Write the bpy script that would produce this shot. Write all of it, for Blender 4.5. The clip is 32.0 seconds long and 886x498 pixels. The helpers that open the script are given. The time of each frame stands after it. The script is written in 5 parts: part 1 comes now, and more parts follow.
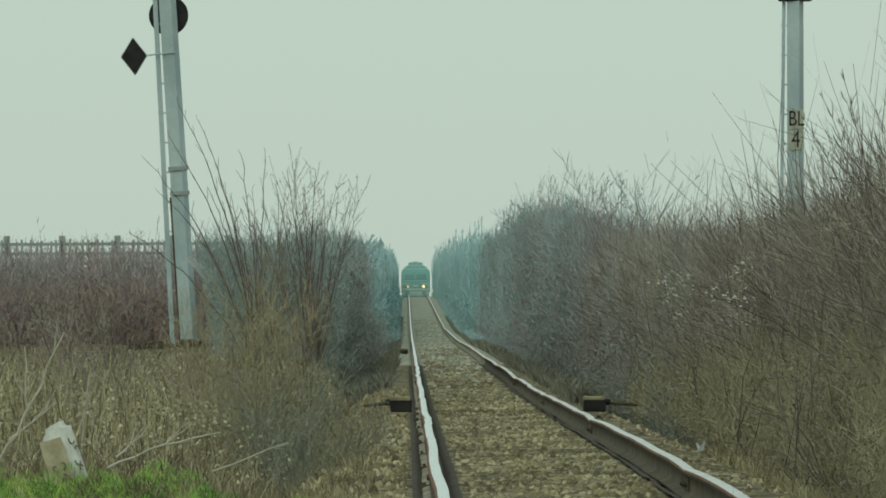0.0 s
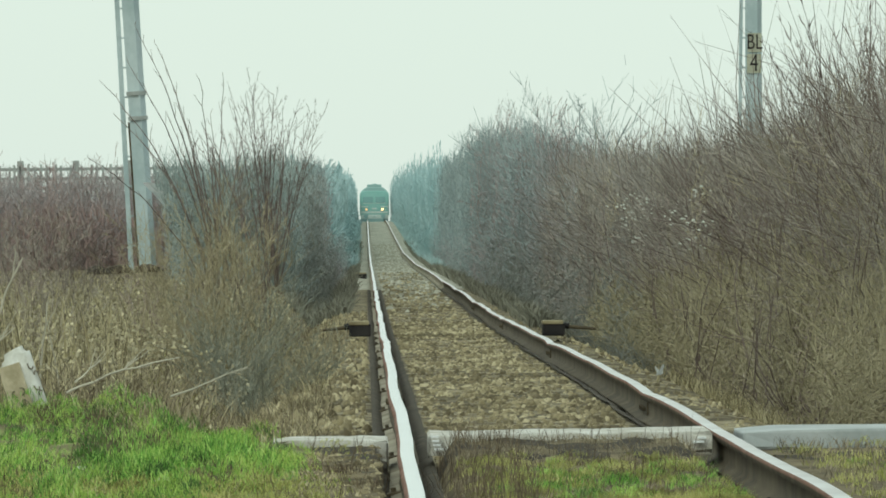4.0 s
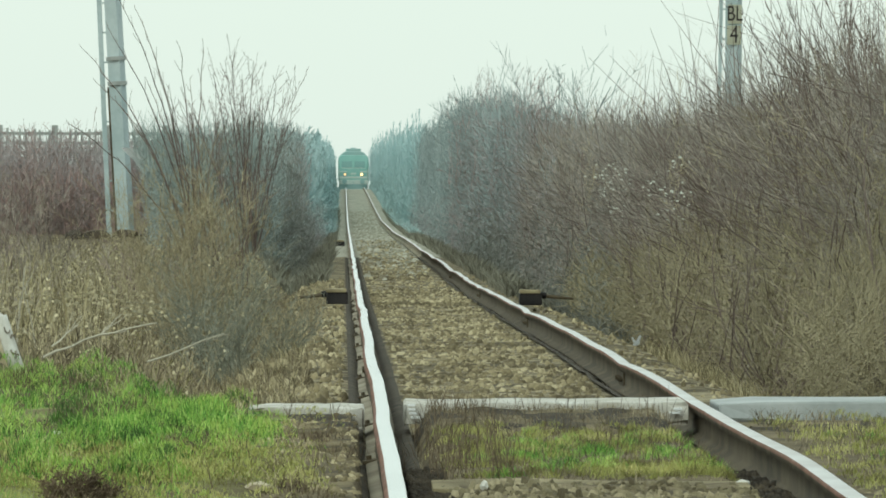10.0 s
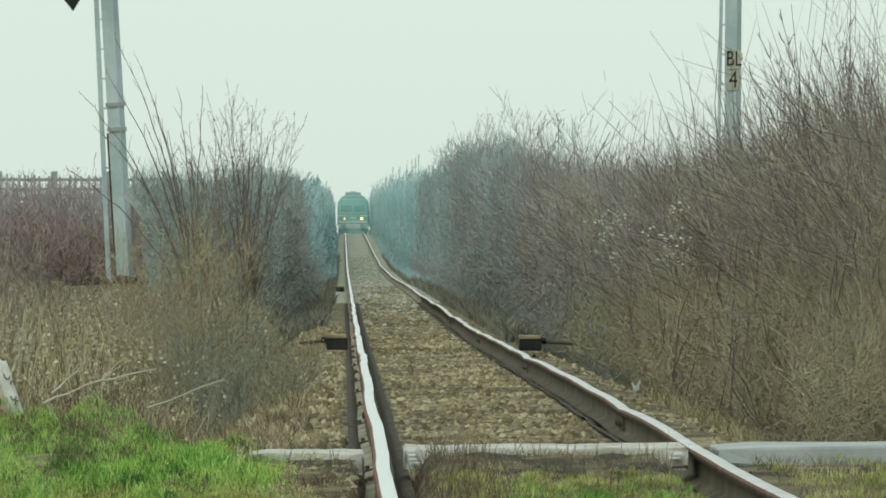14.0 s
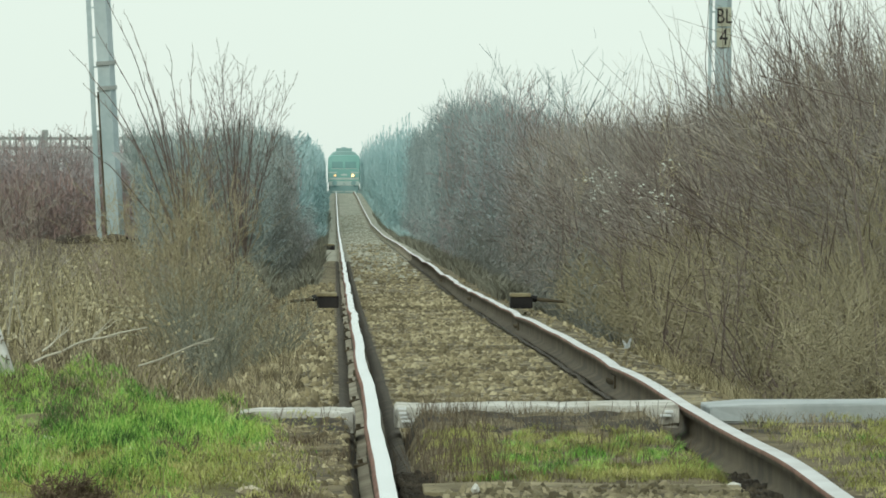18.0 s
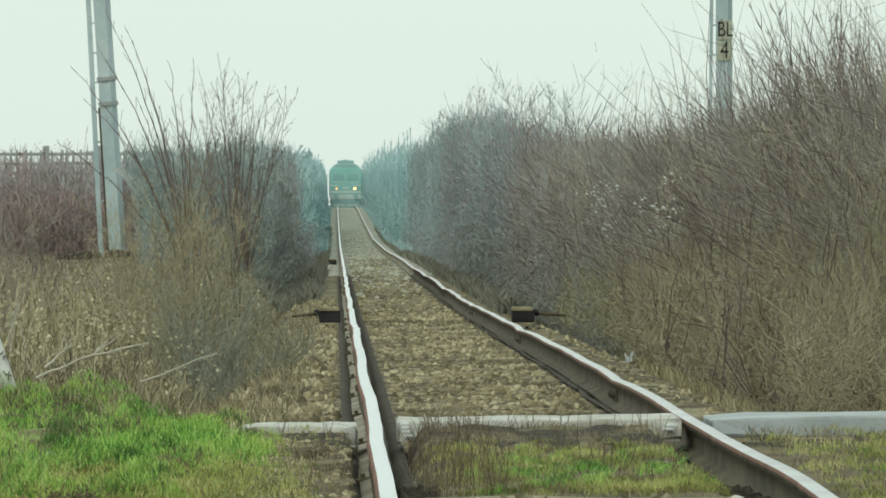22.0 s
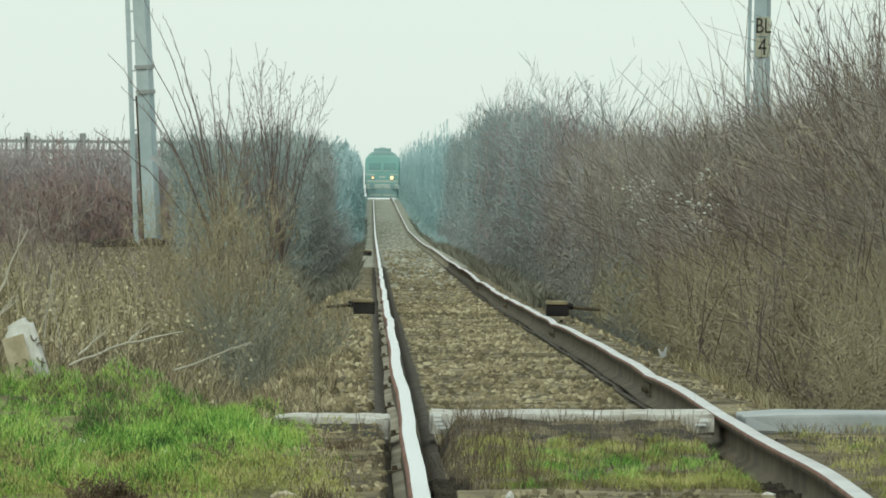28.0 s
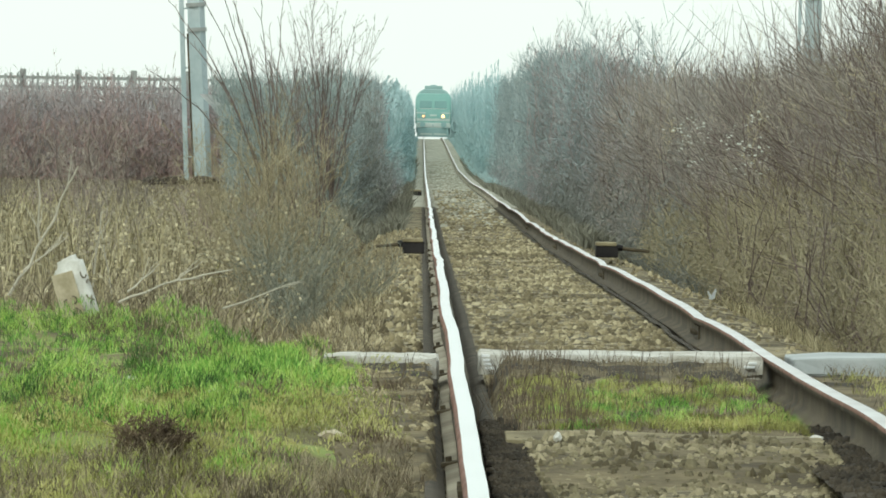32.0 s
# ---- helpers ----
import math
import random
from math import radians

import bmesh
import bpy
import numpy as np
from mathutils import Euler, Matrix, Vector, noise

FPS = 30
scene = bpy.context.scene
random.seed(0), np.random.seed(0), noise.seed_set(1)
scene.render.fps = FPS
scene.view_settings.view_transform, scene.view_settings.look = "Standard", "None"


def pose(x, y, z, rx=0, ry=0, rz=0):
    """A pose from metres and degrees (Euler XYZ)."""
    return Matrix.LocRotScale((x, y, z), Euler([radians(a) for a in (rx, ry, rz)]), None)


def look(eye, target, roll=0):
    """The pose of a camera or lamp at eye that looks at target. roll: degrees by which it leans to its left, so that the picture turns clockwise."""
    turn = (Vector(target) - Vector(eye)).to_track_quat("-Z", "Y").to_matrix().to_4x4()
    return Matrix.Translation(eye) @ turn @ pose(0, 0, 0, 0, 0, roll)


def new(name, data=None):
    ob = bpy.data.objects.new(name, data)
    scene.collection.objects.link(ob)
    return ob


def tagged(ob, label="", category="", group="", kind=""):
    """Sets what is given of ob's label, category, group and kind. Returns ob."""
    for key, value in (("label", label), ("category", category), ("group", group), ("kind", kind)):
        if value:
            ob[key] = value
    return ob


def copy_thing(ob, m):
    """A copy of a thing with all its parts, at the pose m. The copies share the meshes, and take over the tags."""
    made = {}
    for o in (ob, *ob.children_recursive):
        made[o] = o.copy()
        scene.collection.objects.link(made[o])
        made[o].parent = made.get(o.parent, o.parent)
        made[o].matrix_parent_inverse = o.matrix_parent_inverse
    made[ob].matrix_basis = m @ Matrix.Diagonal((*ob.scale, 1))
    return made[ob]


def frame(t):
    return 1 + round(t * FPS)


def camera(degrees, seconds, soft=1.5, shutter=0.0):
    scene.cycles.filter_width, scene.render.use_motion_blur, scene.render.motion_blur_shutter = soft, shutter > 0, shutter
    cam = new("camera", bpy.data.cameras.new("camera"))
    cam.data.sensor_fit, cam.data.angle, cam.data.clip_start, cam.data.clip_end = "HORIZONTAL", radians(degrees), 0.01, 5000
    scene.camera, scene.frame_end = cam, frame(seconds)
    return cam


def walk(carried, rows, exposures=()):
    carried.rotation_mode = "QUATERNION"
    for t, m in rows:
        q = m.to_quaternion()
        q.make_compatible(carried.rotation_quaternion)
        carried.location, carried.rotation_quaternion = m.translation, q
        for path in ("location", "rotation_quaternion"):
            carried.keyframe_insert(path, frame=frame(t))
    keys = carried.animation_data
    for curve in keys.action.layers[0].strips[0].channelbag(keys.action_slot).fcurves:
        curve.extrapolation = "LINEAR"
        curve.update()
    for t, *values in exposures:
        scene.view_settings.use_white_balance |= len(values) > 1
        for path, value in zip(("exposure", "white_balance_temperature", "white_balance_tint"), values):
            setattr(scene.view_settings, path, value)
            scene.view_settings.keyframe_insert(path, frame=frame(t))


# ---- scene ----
# The camera stands beside the left rail and is turned by hand.
EYE = (-0.925, 0.0, 0.969)
cam = camera(6.411, 32.0, soft=1.75)
PATH = [
    (0, 0.2648, 0.4102, -0.342),
    (0.5, 0.2710, 0.4041, -0.342),
    (1, 0.3645, 0.3470, -0.342),
    (1.5, 0.4863, 0.2927, -0.240),
    (2, 0.5236, 0.2255, -0.232),
    (2.5, 0.5134, 0.1538, -0.196),
    (3, 0.5169, 0.0196, -0.284),
    (3.5, 0.5441, -0.0666, -0.389),
    (5.5, 0.5546, -0.2908, -0.677),
    (6, 0.5012, -0.2925, -0.542),
    (6.5, 0.5182, -0.3550, -0.489),
    (7, 0.5174, -0.4436, -0.529),
    (7.5, 0.5480, -0.4648, -0.367),
    (8, 0.6199, -0.1940, -0.236),
    (8.5, 0.6785, -0.0987, -0.086),
    (9, 0.6957, -0.1269, -0.000),
    (9.5, 0.6910, -0.2894, 0.085),
    (10, 0.7201, -0.3694, 0.112),
    (10.5, 0.7197, -0.3244, -0.037),
    (11, 0.7148, -0.2875, -0.159),
    (11.5, 0.7284, -0.1218, -0.163),
    (12, 0.7120, -0.0045, -0.120),
    (12.5, 0.7075, -0.0097, -0.062),
    (13, 0.6923, -0.0340, -0.164),
    (13.5, 0.7064, -0.0513, -0.074),
    (15.5, 0.7396, 0.0221, 0.120),
    (16, 0.7565, -0.0243, 0.002),
    (16.5, 0.7809, -0.1987, -0.102),
    (17, 0.7813, -0.3385, -0.171),
    (17.5, 0.8081, -0.3495, -0.165),
    (18, 0.7898, -0.3437, -0.076),
    (18.5, 0.7691, -0.3459, -0.018),
    (19, 0.7651, -0.3649, 0.009),
    (19.5, 0.7976, -0.3823, -0.102),
    (20, 0.8455, -0.3481, -0.138),
    (20.5, 0.8610, -0.3349, -0.177),
    (21, 0.8391, -0.2826, -0.240),
    (21.5, 0.8008, -0.2560, -0.300),
    (22, 0.7781, -0.2405, -0.302),
    (22.5, 0.7605, -0.1480, -0.346),
    (23, 0.7738, -0.0701, -0.301),
    (23.5, 0.7673, -0.0433, -0.158),
    (24, 0.7515, -0.0135, -0.004),
    (24.5, 0.7000, 0.0587, 0.095),
    (25, 0.5829, 0.1265, 0.118),
    (25.5, 0.5854, 0.0137, 0.119),
    (26, 0.6077, -0.2648, 0.115),
    (26.5, 0.6034, -0.4193, 0.282),
    (28.5, 0.5215, -0.2720, 0.485),
    (29, 0.4453, -0.2753, 0.419),
    (29.5, 0.4116, -0.3695, 0.414),
    (30, 0.3996, -0.4386, 0.413),
    (30.5, 0.3455, -0.5328, 0.414),
    (31, 0.3448, -0.6752, 0.547),
    (31.5, 0.3131, -0.7811, 0.728),
    (32, 0.1687, -0.7334, 0.954),
]


def aim(yaw, tilt, lean):
    return pose(*EYE) @ pose(0, 0, 0, 0, 0, -yaw) @ pose(0, 0, 0, 90 + tilt, 0, 0) @ pose(0, 0, 0, 0, 0, lean)


EXPOSURES = [(t, stops, 6500, tint) for t, stops, tint in (
    (0, -.38, -18), (0.6, -.36, -18), (1.5, -.20, -15), (2.5, -.06, -13), (3.5, .07, -12), (5.5, .14, -11), (7, .20, -10), (8, .14, -11), (9, .08, -11), (10, .19, -11), (11, .13, -10), (12, .02, -11), (14, .04, -11), (16, .05, -11), (17, .16, -10),
    (19, .20, -10), (21, .18, -10), (22, .12, -10), (23, .03, -11), (25, -.06, -11), (27, .14, -10), (29, .12, -9), (30, .20, -8), (31, .38, -7), (32, .42, -7))]
walk(cam, [(t, aim(a, b, c)) for t, a, b, c in PATH], EXPOSURES)

# ---- overcast sky and a veiled sun ----
SUN_UP, SUN_ROUND = radians(32), radians(200)
world = bpy.data.worlds.new("overcast")
scene.world = world
world.use_nodes = True
wn, wl = world.node_tree.nodes, world.node_tree.links
wn.clear()
w_out = wn.new("ShaderNodeOutputWorld")
w_sky = wn.new("ShaderNodeTexSky")
w_sky.sky_type, w_sky.sun_disc = "NISHITA", False
w_sky.sun_elevation, w_sky.sun_rotation = SUN_UP, SUN_ROUND
w_a = wn.new("ShaderNodeBackground")
w_a.inputs["Strength"].default_value = 0.012
w_b = wn.new("ShaderNodeBackground")
w_b.inputs["Color"].default_value = (0.905, 0.92, 0.937, 1)
w_b.inputs["Strength"].default_value = 0.76
w_add = wn.new("ShaderNodeAddShader")
wl.new(w_sky.outputs[0], w_a.inputs["Color"])
wl.new(w_a.outputs[0], w_add.inputs[0])
wl.new(w_b.outputs[0], w_add.inputs[1])
wl.new(w_add.outputs[0], w_out.inputs["Surface"])
sun_data = bpy.data.lights.new("sun", "SUN")
sun_data.energy, sun_data.angle, sun_data.color = 0.6, radians(20), (1.0, 0.96, 0.90)
sun = new("sun", sun_data)
sun.matrix_world = look((0, 0, 50), (30, 60, 0))


# ---- materials ----
def surface(name, c1, c2, scale=5.0, rough=0.8, bump=0.0, metal=0.0, fine=60.0, c3=None, island=0.0, random_ob=0.0, spec=0.3, bump_dist=0.02, span=(0.36, 0.66, 0.80)):
    m = bpy.data.materials.new(name)
    m.use_nodes = True
    n, l = m.node_tree.nodes, m.node_tree.links
    b = n["Principled BSDF"]
    geo = n.new("ShaderNodeNewGeometry")
    big, small = n.new("ShaderNodeTexNoise"), n.new("ShaderNodeTexNoise")
    big.inputs["Scale"].default_value, small.inputs["Scale"].default_value = scale, fine
    big.inputs["Detail"].default_value, small.inputs["Detail"].default_value = 6, 3
    for t in (big, small):
        l.new(geo.outputs["Position"], t.inputs["Vector"])
    ramp = n.new("ShaderNodeValToRGB")
    ramp.color_ramp.elements[0].position, ramp.color_ramp.elements[1].position = span[:2]
    ramp.color_ramp.elements[0].color, ramp.color_ramp.elements[1].color = (*c1, 1), (*c2, 1)
    if c3:
        e = ramp.color_ramp.elements.new(span[2])
        e.color = (*c3, 1)
    add = n.new("ShaderNodeMath")
    add.operation = "ADD"
    l.new(big.outputs["Fac"], add.inputs[0])
    amount = n.new("ShaderNodeMath")
    amount.operation = "MULTIPLY_ADD"
    amount.inputs[1].default_value, amount.inputs[2].default_value = 0.30, -0.15
    l.new(small.outputs["Fac"], amount.inputs[0])
    l.new(amount.outputs[0], add.inputs[1])
    last = add
    for gain, node, socket in ((island, "ShaderNodeNewGeometry", "Random Per Island"), (random_ob, "ShaderNodeObjectInfo", "Random")):
        if gain:
            src, mul, plus = n.new(node), n.new("ShaderNodeMath"), n.new("ShaderNodeMath")
            mul.operation, plus.operation = "MULTIPLY_ADD", "ADD"
            mul.inputs[1].default_value, mul.inputs[2].default_value = gain, -gain / 2
            l.new(src.outputs[socket], mul.inputs[0])
            l.new(last.outputs[0], plus.inputs[0])
            l.new(mul.outputs[0], plus.inputs[1])
            last = plus
    l.new(last.outputs[0], ramp.inputs["Fac"])
    l.new(ramp.outputs["Color"], b.inputs["Base Color"])
    b.inputs["Roughness"].default_value, b.inputs["Metallic"].default_value = rough, metal
    b.inputs["Specular IOR Level"].default_value = spec
    if bump:
        bp = n.new("ShaderNodeBump")
        bp.inputs["Strength"].default_value, bp.inputs["Distance"].default_value = bump, bump_dist
        l.new(last.outputs[0], bp.inputs["Height"])
        l.new(bp.outputs["Normal"], b.inputs["Normal"])
    return m


def lamp_glow(name, color, strength):
    m = bpy.data.materials.new(name)
    m.use_nodes = True
    b = m.node_tree.nodes["Principled BSDF"]
    b.inputs["Base Color"].default_value = (*color, 1)
    b.inputs["Emission Color"].default_value = (*color, 1)
    b.inputs["Emission Strength"].default_value = strength
    return m


M_SOIL = surface("soil", (0.10, 0.075, 0.05), (0.19, 0.15, 0.09), 0.35, 0.95, 0.6, fine=9, c3=(0.13, 0.14, 0.06))
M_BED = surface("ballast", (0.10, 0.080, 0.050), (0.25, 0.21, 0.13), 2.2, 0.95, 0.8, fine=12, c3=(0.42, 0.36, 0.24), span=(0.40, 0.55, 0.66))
# Same ballast far off, greyed and paled in its colour to show haze.
M_BED_HAZE = surface("hazy_ballast", (0.29, 0.28, 0.22), (0.46, 0.44, 0.36), 1.2, 0.95, 0.8, fine=7, c3=(0.58, 0.56, 0.47), island=0.3, span=(0.38, 0.56, 0.70))
M_STONE = surface("ballast_stone", (0.13, 0.105, 0.062), (0.34, 0.285, 0.17), 1.3, 0.9, 0.3, fine=50, c3=(0.60, 0.52, 0.34), island=0.26, span=(0.36, 0.56, 0.72))
M_RUBBLE = surface("earthy_rubble", (0.10, 0.082, 0.048), (0.25, 0.215, 0.13), 3.0, 0.92, 0.4, fine=50, c3=(0.42, 0.36, 0.235), island=0.30, span=(0.36, 0.56, 0.74))
M_DARK_BED = surface("dark_ballast", (0.06, 0.05, 0.038), (0.13, 0.11, 0.082), 9.0, 0.85, 0.8, fine=40)
M_RAILTOP = surface("worn_steel", (0.90, 0.89, 0.88), (0.97, 0.96, 0.95), 2.0, 0.26, 0.0, metal=1.0, fine=30)
M_RAILTOP_DULL = surface("dull_worn_steel", (0.66, 0.62, 0.60), (0.86, 0.84, 0.83), 1.5, 0.32, 0.0, metal=1.0, fine=14)
M_RAILSIDE = surface("rusty_steel", (0.068, 0.054, 0.035), (0.14, 0.112, 0.072), 3.0, 0.8, 0.3, fine=40)
# Dust on the rail foot, and the painted haze tone of the far web.
M_DUST_HAZE = surface("dusty_hazy_rail", (0.24, 0.21, 0.16), (0.45, 0.40, 0.31), 1.2, 0.9, 0.3, fine=16)
M_RUST = surface("bright_rust", (0.17, 0.085, 0.06), (0.28, 0.15, 0.11), 3.0, 0.8, 0.2, fine=40)
M_CONCRETE = surface("worn_concrete", (0.46, 0.43, 0.37), (0.72, 0.70, 0.66), 5.0, 0.85, 0.5, fine=50, c3=(0.80, 0.79, 0.76))
M_ASPHALT = surface("wet_slab", (0.36, 0.385, 0.39), (0.50, 0.52, 0.525), 2.0, 0.55, 0.3, fine=30)
M_GRASS = surface("green_grass", (0.055, 0.11, 0.028), (0.20, 0.44, 0.072), 3.2, 0.6, fine=12, c3=(0.58, 0.74, 0.22), island=0.26, spec=0.2, span=(0.33, 0.48, 0.66))
M_GRASS_DARK = surface("deep_green_grass", (0.045, 0.085, 0.028), (0.12, 0.25, 0.05), 3.2, 0.6, fine=12, c3=(0.22, 0.36, 0.08), island=0.22, spec=0.2)
M_GRASS_PALE = surface("pale_green_grass", (0.26, 0.42, 0.085), (0.55, 0.70, 0.18), 3.2, 0.6, fine=12, c3=(0.76, 0.80, 0.36), island=0.22, spec=0.2)
M_DARKWEED = surface("dark_weed", (0.10, 0.076, 0.052), (0.21, 0.162, 0.11), 6, 0.9, fine=40, island=0.4)
M_OLIVE = surface("olive_grass", (0.17, 0.15, 0.06), (0.40, 0.42, 0.13), 2.6, 0.7, fine=8, c3=(0.64, 0.60, 0.26), island=0.06, spec=0.2, span=(0.38, 0.50, 0.66))
M_WEED = surface("grey_weeds", (0.18, 0.175, 0.14), (0.32, 0.31, 0.25), 0.8, 0.85, fine=5, island=0.4, spec=0.15)
M_STRAW = surface("dry_grass", (0.16, 0.137, 0.08), (0.46, 0.40, 0.24), 3.0, 0.8, fine=12, c3=(0.70, 0.62, 0.42), island=0.34, spec=0.2, span=(0.38, 0.55, 0.70))
M_BROWNGRASS = surface("brown_weeds", (0.12, 0.10, 0.07), (0.31, 0.265, 0.18), 2.6, 0.85, fine=10, c3=(0.47, 0.40, 0.27), island=0.34, spec=0.15, span=(0.38, 0.55, 0.70))
M_TURF = surface("mossy_turf", (0.11, 0.088, 0.05), (0.21, 0.20, 0.08), 2.2, 0.95, 0.8, fine=24, c3=(0.27, 0.33, 0.10), bump_dist=.03, span=(0.38, 0.52, 0.66))
M_TWIG = surface("brown_twigs", (0.245, 0.215, 0.187), (0.47, 0.415, 0.352), 0.8, 0.85, fine=5, island=0.2, random_ob=0.6, spec=0.12)
M_BARK = surface("dark_bark", (0.135, 0.105, 0.094), (0.25, 0.20, 0.18), 1.5, 0.85, fine=12, random_ob=0.4, spec=0.15)
M_TWIG_RED = surface("reddish_twigs", (0.29, 0.225, 0.215), (0.46, 0.36, 0.345), 1.2, 0.85, fine=9, island=0.3, random_ob=0.5, spec=0.15)
# Bluish grey for mid-distance shrubs, with the haze put into the colour.
M_TWIG_HAZE_GREY = surface("hazy_grey_twigs", (0.275, 0.325, 0.325), (0.43, 0.485, 0.485), 0.8, 0.85, fine=6, island=0.2, random_ob=0.5, spec=0.15)
M_TWIG_MAUVE = surface("mauve_twigs", (0.28, 0.255, 0.26), (0.45, 0.41, 0.41), 0.8, 0.85, fine=6, island=0.2, random_ob=0.5, spec=0.15)
M_TWIG_OLIVE = surface("olive_twigs", (0.27, 0.232, 0.15), (0.53, 0.465, 0.315), 0.8, 0.85, fine=5, island=0.2, random_ob=0.5, spec=0.12)
M_GREYBUSH = surface("pale_grey_twigs", (0.20, 0.205, 0.165), (0.38, 0.39, 0.325), 2.0, 0.85, fine=10, island=0.3, spec=0.15)
# Shade at the hedge foot and a teal haze tint, painted as colour.
M_TEAL_TWIG = surface("shaded_grey_twigs", (0.20, 0.21, 0.195), (0.345, 0.35, 0.325), 0.8, 0.85, fine=6, island=0.2, random_ob=0.4, spec=0.12)
M_INNER = surface("inner_hedge_growth", (0.24, 0.26, 0.253), (0.42, 0.425, 0.413), 1.6, 0.95, 0.9, fine=16, c3=(0.42, 0.395, 0.385), bump_dist=.06, span=(.36, .54, .70))
M_INNER_RED = surface("inner_thicket_growth", (0.22, 0.18, 0.178), (0.38, 0.31, 0.30), 1.4, 0.95, 0.9, fine=16, c3=(0.48, 0.40, 0.385), bump_dist=.06, span=(.36, .54, .70))
M_TANGLE = surface("tangled_brown_twigs", (0.24, 0.22, 0.198), (0.43, 0.385, 0.34), .9, 0.9, fine=4, c3=(0.55, 0.49, 0.395), island=0.16, spec=0.1)
M_TANGLE_TAN = surface("tangled_straw_twigs", (0.25, 0.222, 0.145), (0.45, 0.40, 0.27), 1.0, 0.9, fine=5, c3=(0.56, 0.50, 0.35), island=0.2, spec=0.1)
M_TANGLE_MAUVE = surface("tangled_mauve_twigs", (0.25, 0.26, 0.256), (0.39, 0.36, 0.355), .6, 0.9, fine=4, c3=(0.48, 0.40, 0.39), island=0.14, spec=0.1)
# Blue-grey here stands for haze over the receding hedge.
M_TANGLE_HAZE = surface("tangled_hazy_twigs", (0.30, 0.365, 0.37), (0.44, 0.515, 0.52), .6, 0.9, fine=5, c3=(0.50, 0.52, 0.52), island=0.12, spec=0.1)
# Clipped hedge twigs, lightened and tinted teal as if seen through haze.
M_TANGLE_HAZE_TEAL = surface("tangled_hazy_teal_twigs", (0.30, 0.355, 0.345), (0.44, 0.495, 0.48), .6, 0.9, fine=5, c3=(0.52, 0.51, 0.49), island=0.12, spec=0.1)
M_TANGLE_RED = surface("tangled_red_twigs", (0.33, 0.235, 0.22), (0.52, 0.37, 0.35), 1.0, 0.9, fine=5, c3=(0.50, 0.42, 0.39), island=0.15, spec=0.1)
# Distance haze is painted into this pale blue-grey of the farthest plants.
M_HAZE_TWIG = surface("hazy_far_twigs", (0.39, 0.525, 0.535), (0.50, 0.635, 0.645), 0.25, 0.9, fine=3, island=0.1, spec=0.1)
M_BRANCH = surface("bleached_branch", (0.42, 0.39, 0.31), (0.62, 0.58, 0.48), 4, 0.85, fine=40, spec=0.2)
M_FLUFF = surface("seed_fluff", (0.50, 0.52, 0.46), (0.72, 0.73, 0.66), 6, 0.95, fine=60, island=0.3)
M_MAST = surface("grey_mast_paint", (0.42, 0.51, 0.53), (0.57, 0.65, 0.67), 0.9, 0.6, 0.1, fine=12, c3=(0.62, 0.69, 0.70))
M_BLACK = surface("black_paint", (0.012, 0.011, 0.012), (0.035, 0.030, 0.030), 5, 0.6, fine=40)
M_WHITE = surface("old_white_paint", (0.60, 0.58, 0.52), (0.84, 0.83, 0.79), 9, 0.8, 0.3, fine=50)
M_PAPER = surface("white_plastic", (0.80, 0.82, 0.83), (0.90, 0.90, 0.90), 9, 0.4, fine=50)
M_CREAM = surface("bare_marker_stone", (0.46, 0.39, 0.27), (0.66, 0.58, 0.44), 7, 0.85, 0.3, fine=50)
M_PLATE = surface("faded_plate", (0.42, 0.42, 0.32), (0.55, 0.55, 0.44), 4, 0.6, fine=40)
M_FENCE = surface("weathered_fence", (0.36, 0.38, 0.37), (0.50, 0.52, 0.51), 1.0, 0.9, fine=6)
# Locomotive paints, underframe and glass, all paled to paint in the distance haze.
M_LOCO = surface("hazy_teal_paint", (0.28, 0.50, 0.46), (0.33, 0.55, 0.51), 0.7, 0.6, fine=6)
M_LOCO_ROOF = surface("hazy_roof_paint", (0.29, 0.42, 0.41), (0.34, 0.47, 0.455), 0.7, 0.75, fine=6)
M_LOCO_CREAM = surface("hazy_cream_paint", (0.58, 0.65, 0.61), (0.66, 0.71, 0.68), 0.9, 0.6, fine=6)
M_LOCO_DARK = surface("hazy_underframe", (0.31, 0.45, 0.455), (0.36, 0.50, 0.505), 0.9, 0.85, fine=6)
M_GLASS = surface("hazy_cab_glass", (0.235, 0.40, 0.39), (0.27, 0.44, 0.425), 0.6, 0.25, fine=4, spec=0.5)
M_LAMP = lamp_glow("warm_lamp", (1.0, 0.62, 0.28), 2.2)
M_LAMP_DIM = lamp_glow("dim_warm_lamp", (1.0, 0.50, 0.22), 1.3)


# ---- mesh helpers ----
def tri_mesh(name, v, f, mat):
    me = bpy.data.meshes.new(name)
    v, f = np.asarray(v, dtype=np.float32), np.asarray(f, dtype=np.int32)
    k = f.shape[1]
    me.vertices.add(len(v))
    me.vertices.foreach_set("co", v.ravel())
    me.loops.add(f.size)
    me.loops.foreach_set("vertex_index", f.ravel())
    me.polygons.add(len(f))
    me.polygons.foreach_set("loop_start", np.arange(0, f.size, k, dtype=np.int32))
    me.update(calc_edges=True)
    me.materials.append(mat)
    return me


def child(name, me, parent, label=""):
    ob = new(name, me)
    ob.parent = parent
    return tagged(ob, label)


def part(name, bm, mat, parent, label="", smooth=False):
    me = bpy.data.meshes.new(name)
    bm.to_mesh(me)
    bm.free()
    me.materials.append(mat)
    if smooth:
        for p in me.polygons:
            p.use_smooth = True
    return child(name, me, parent, label)


def thing(name, m, label, category, group="", kind=""):
    ob = new(name)
    ob.empty_display_size = 0.1
    ob.matrix_basis = m
    return tagged(ob, label, category, group, kind)


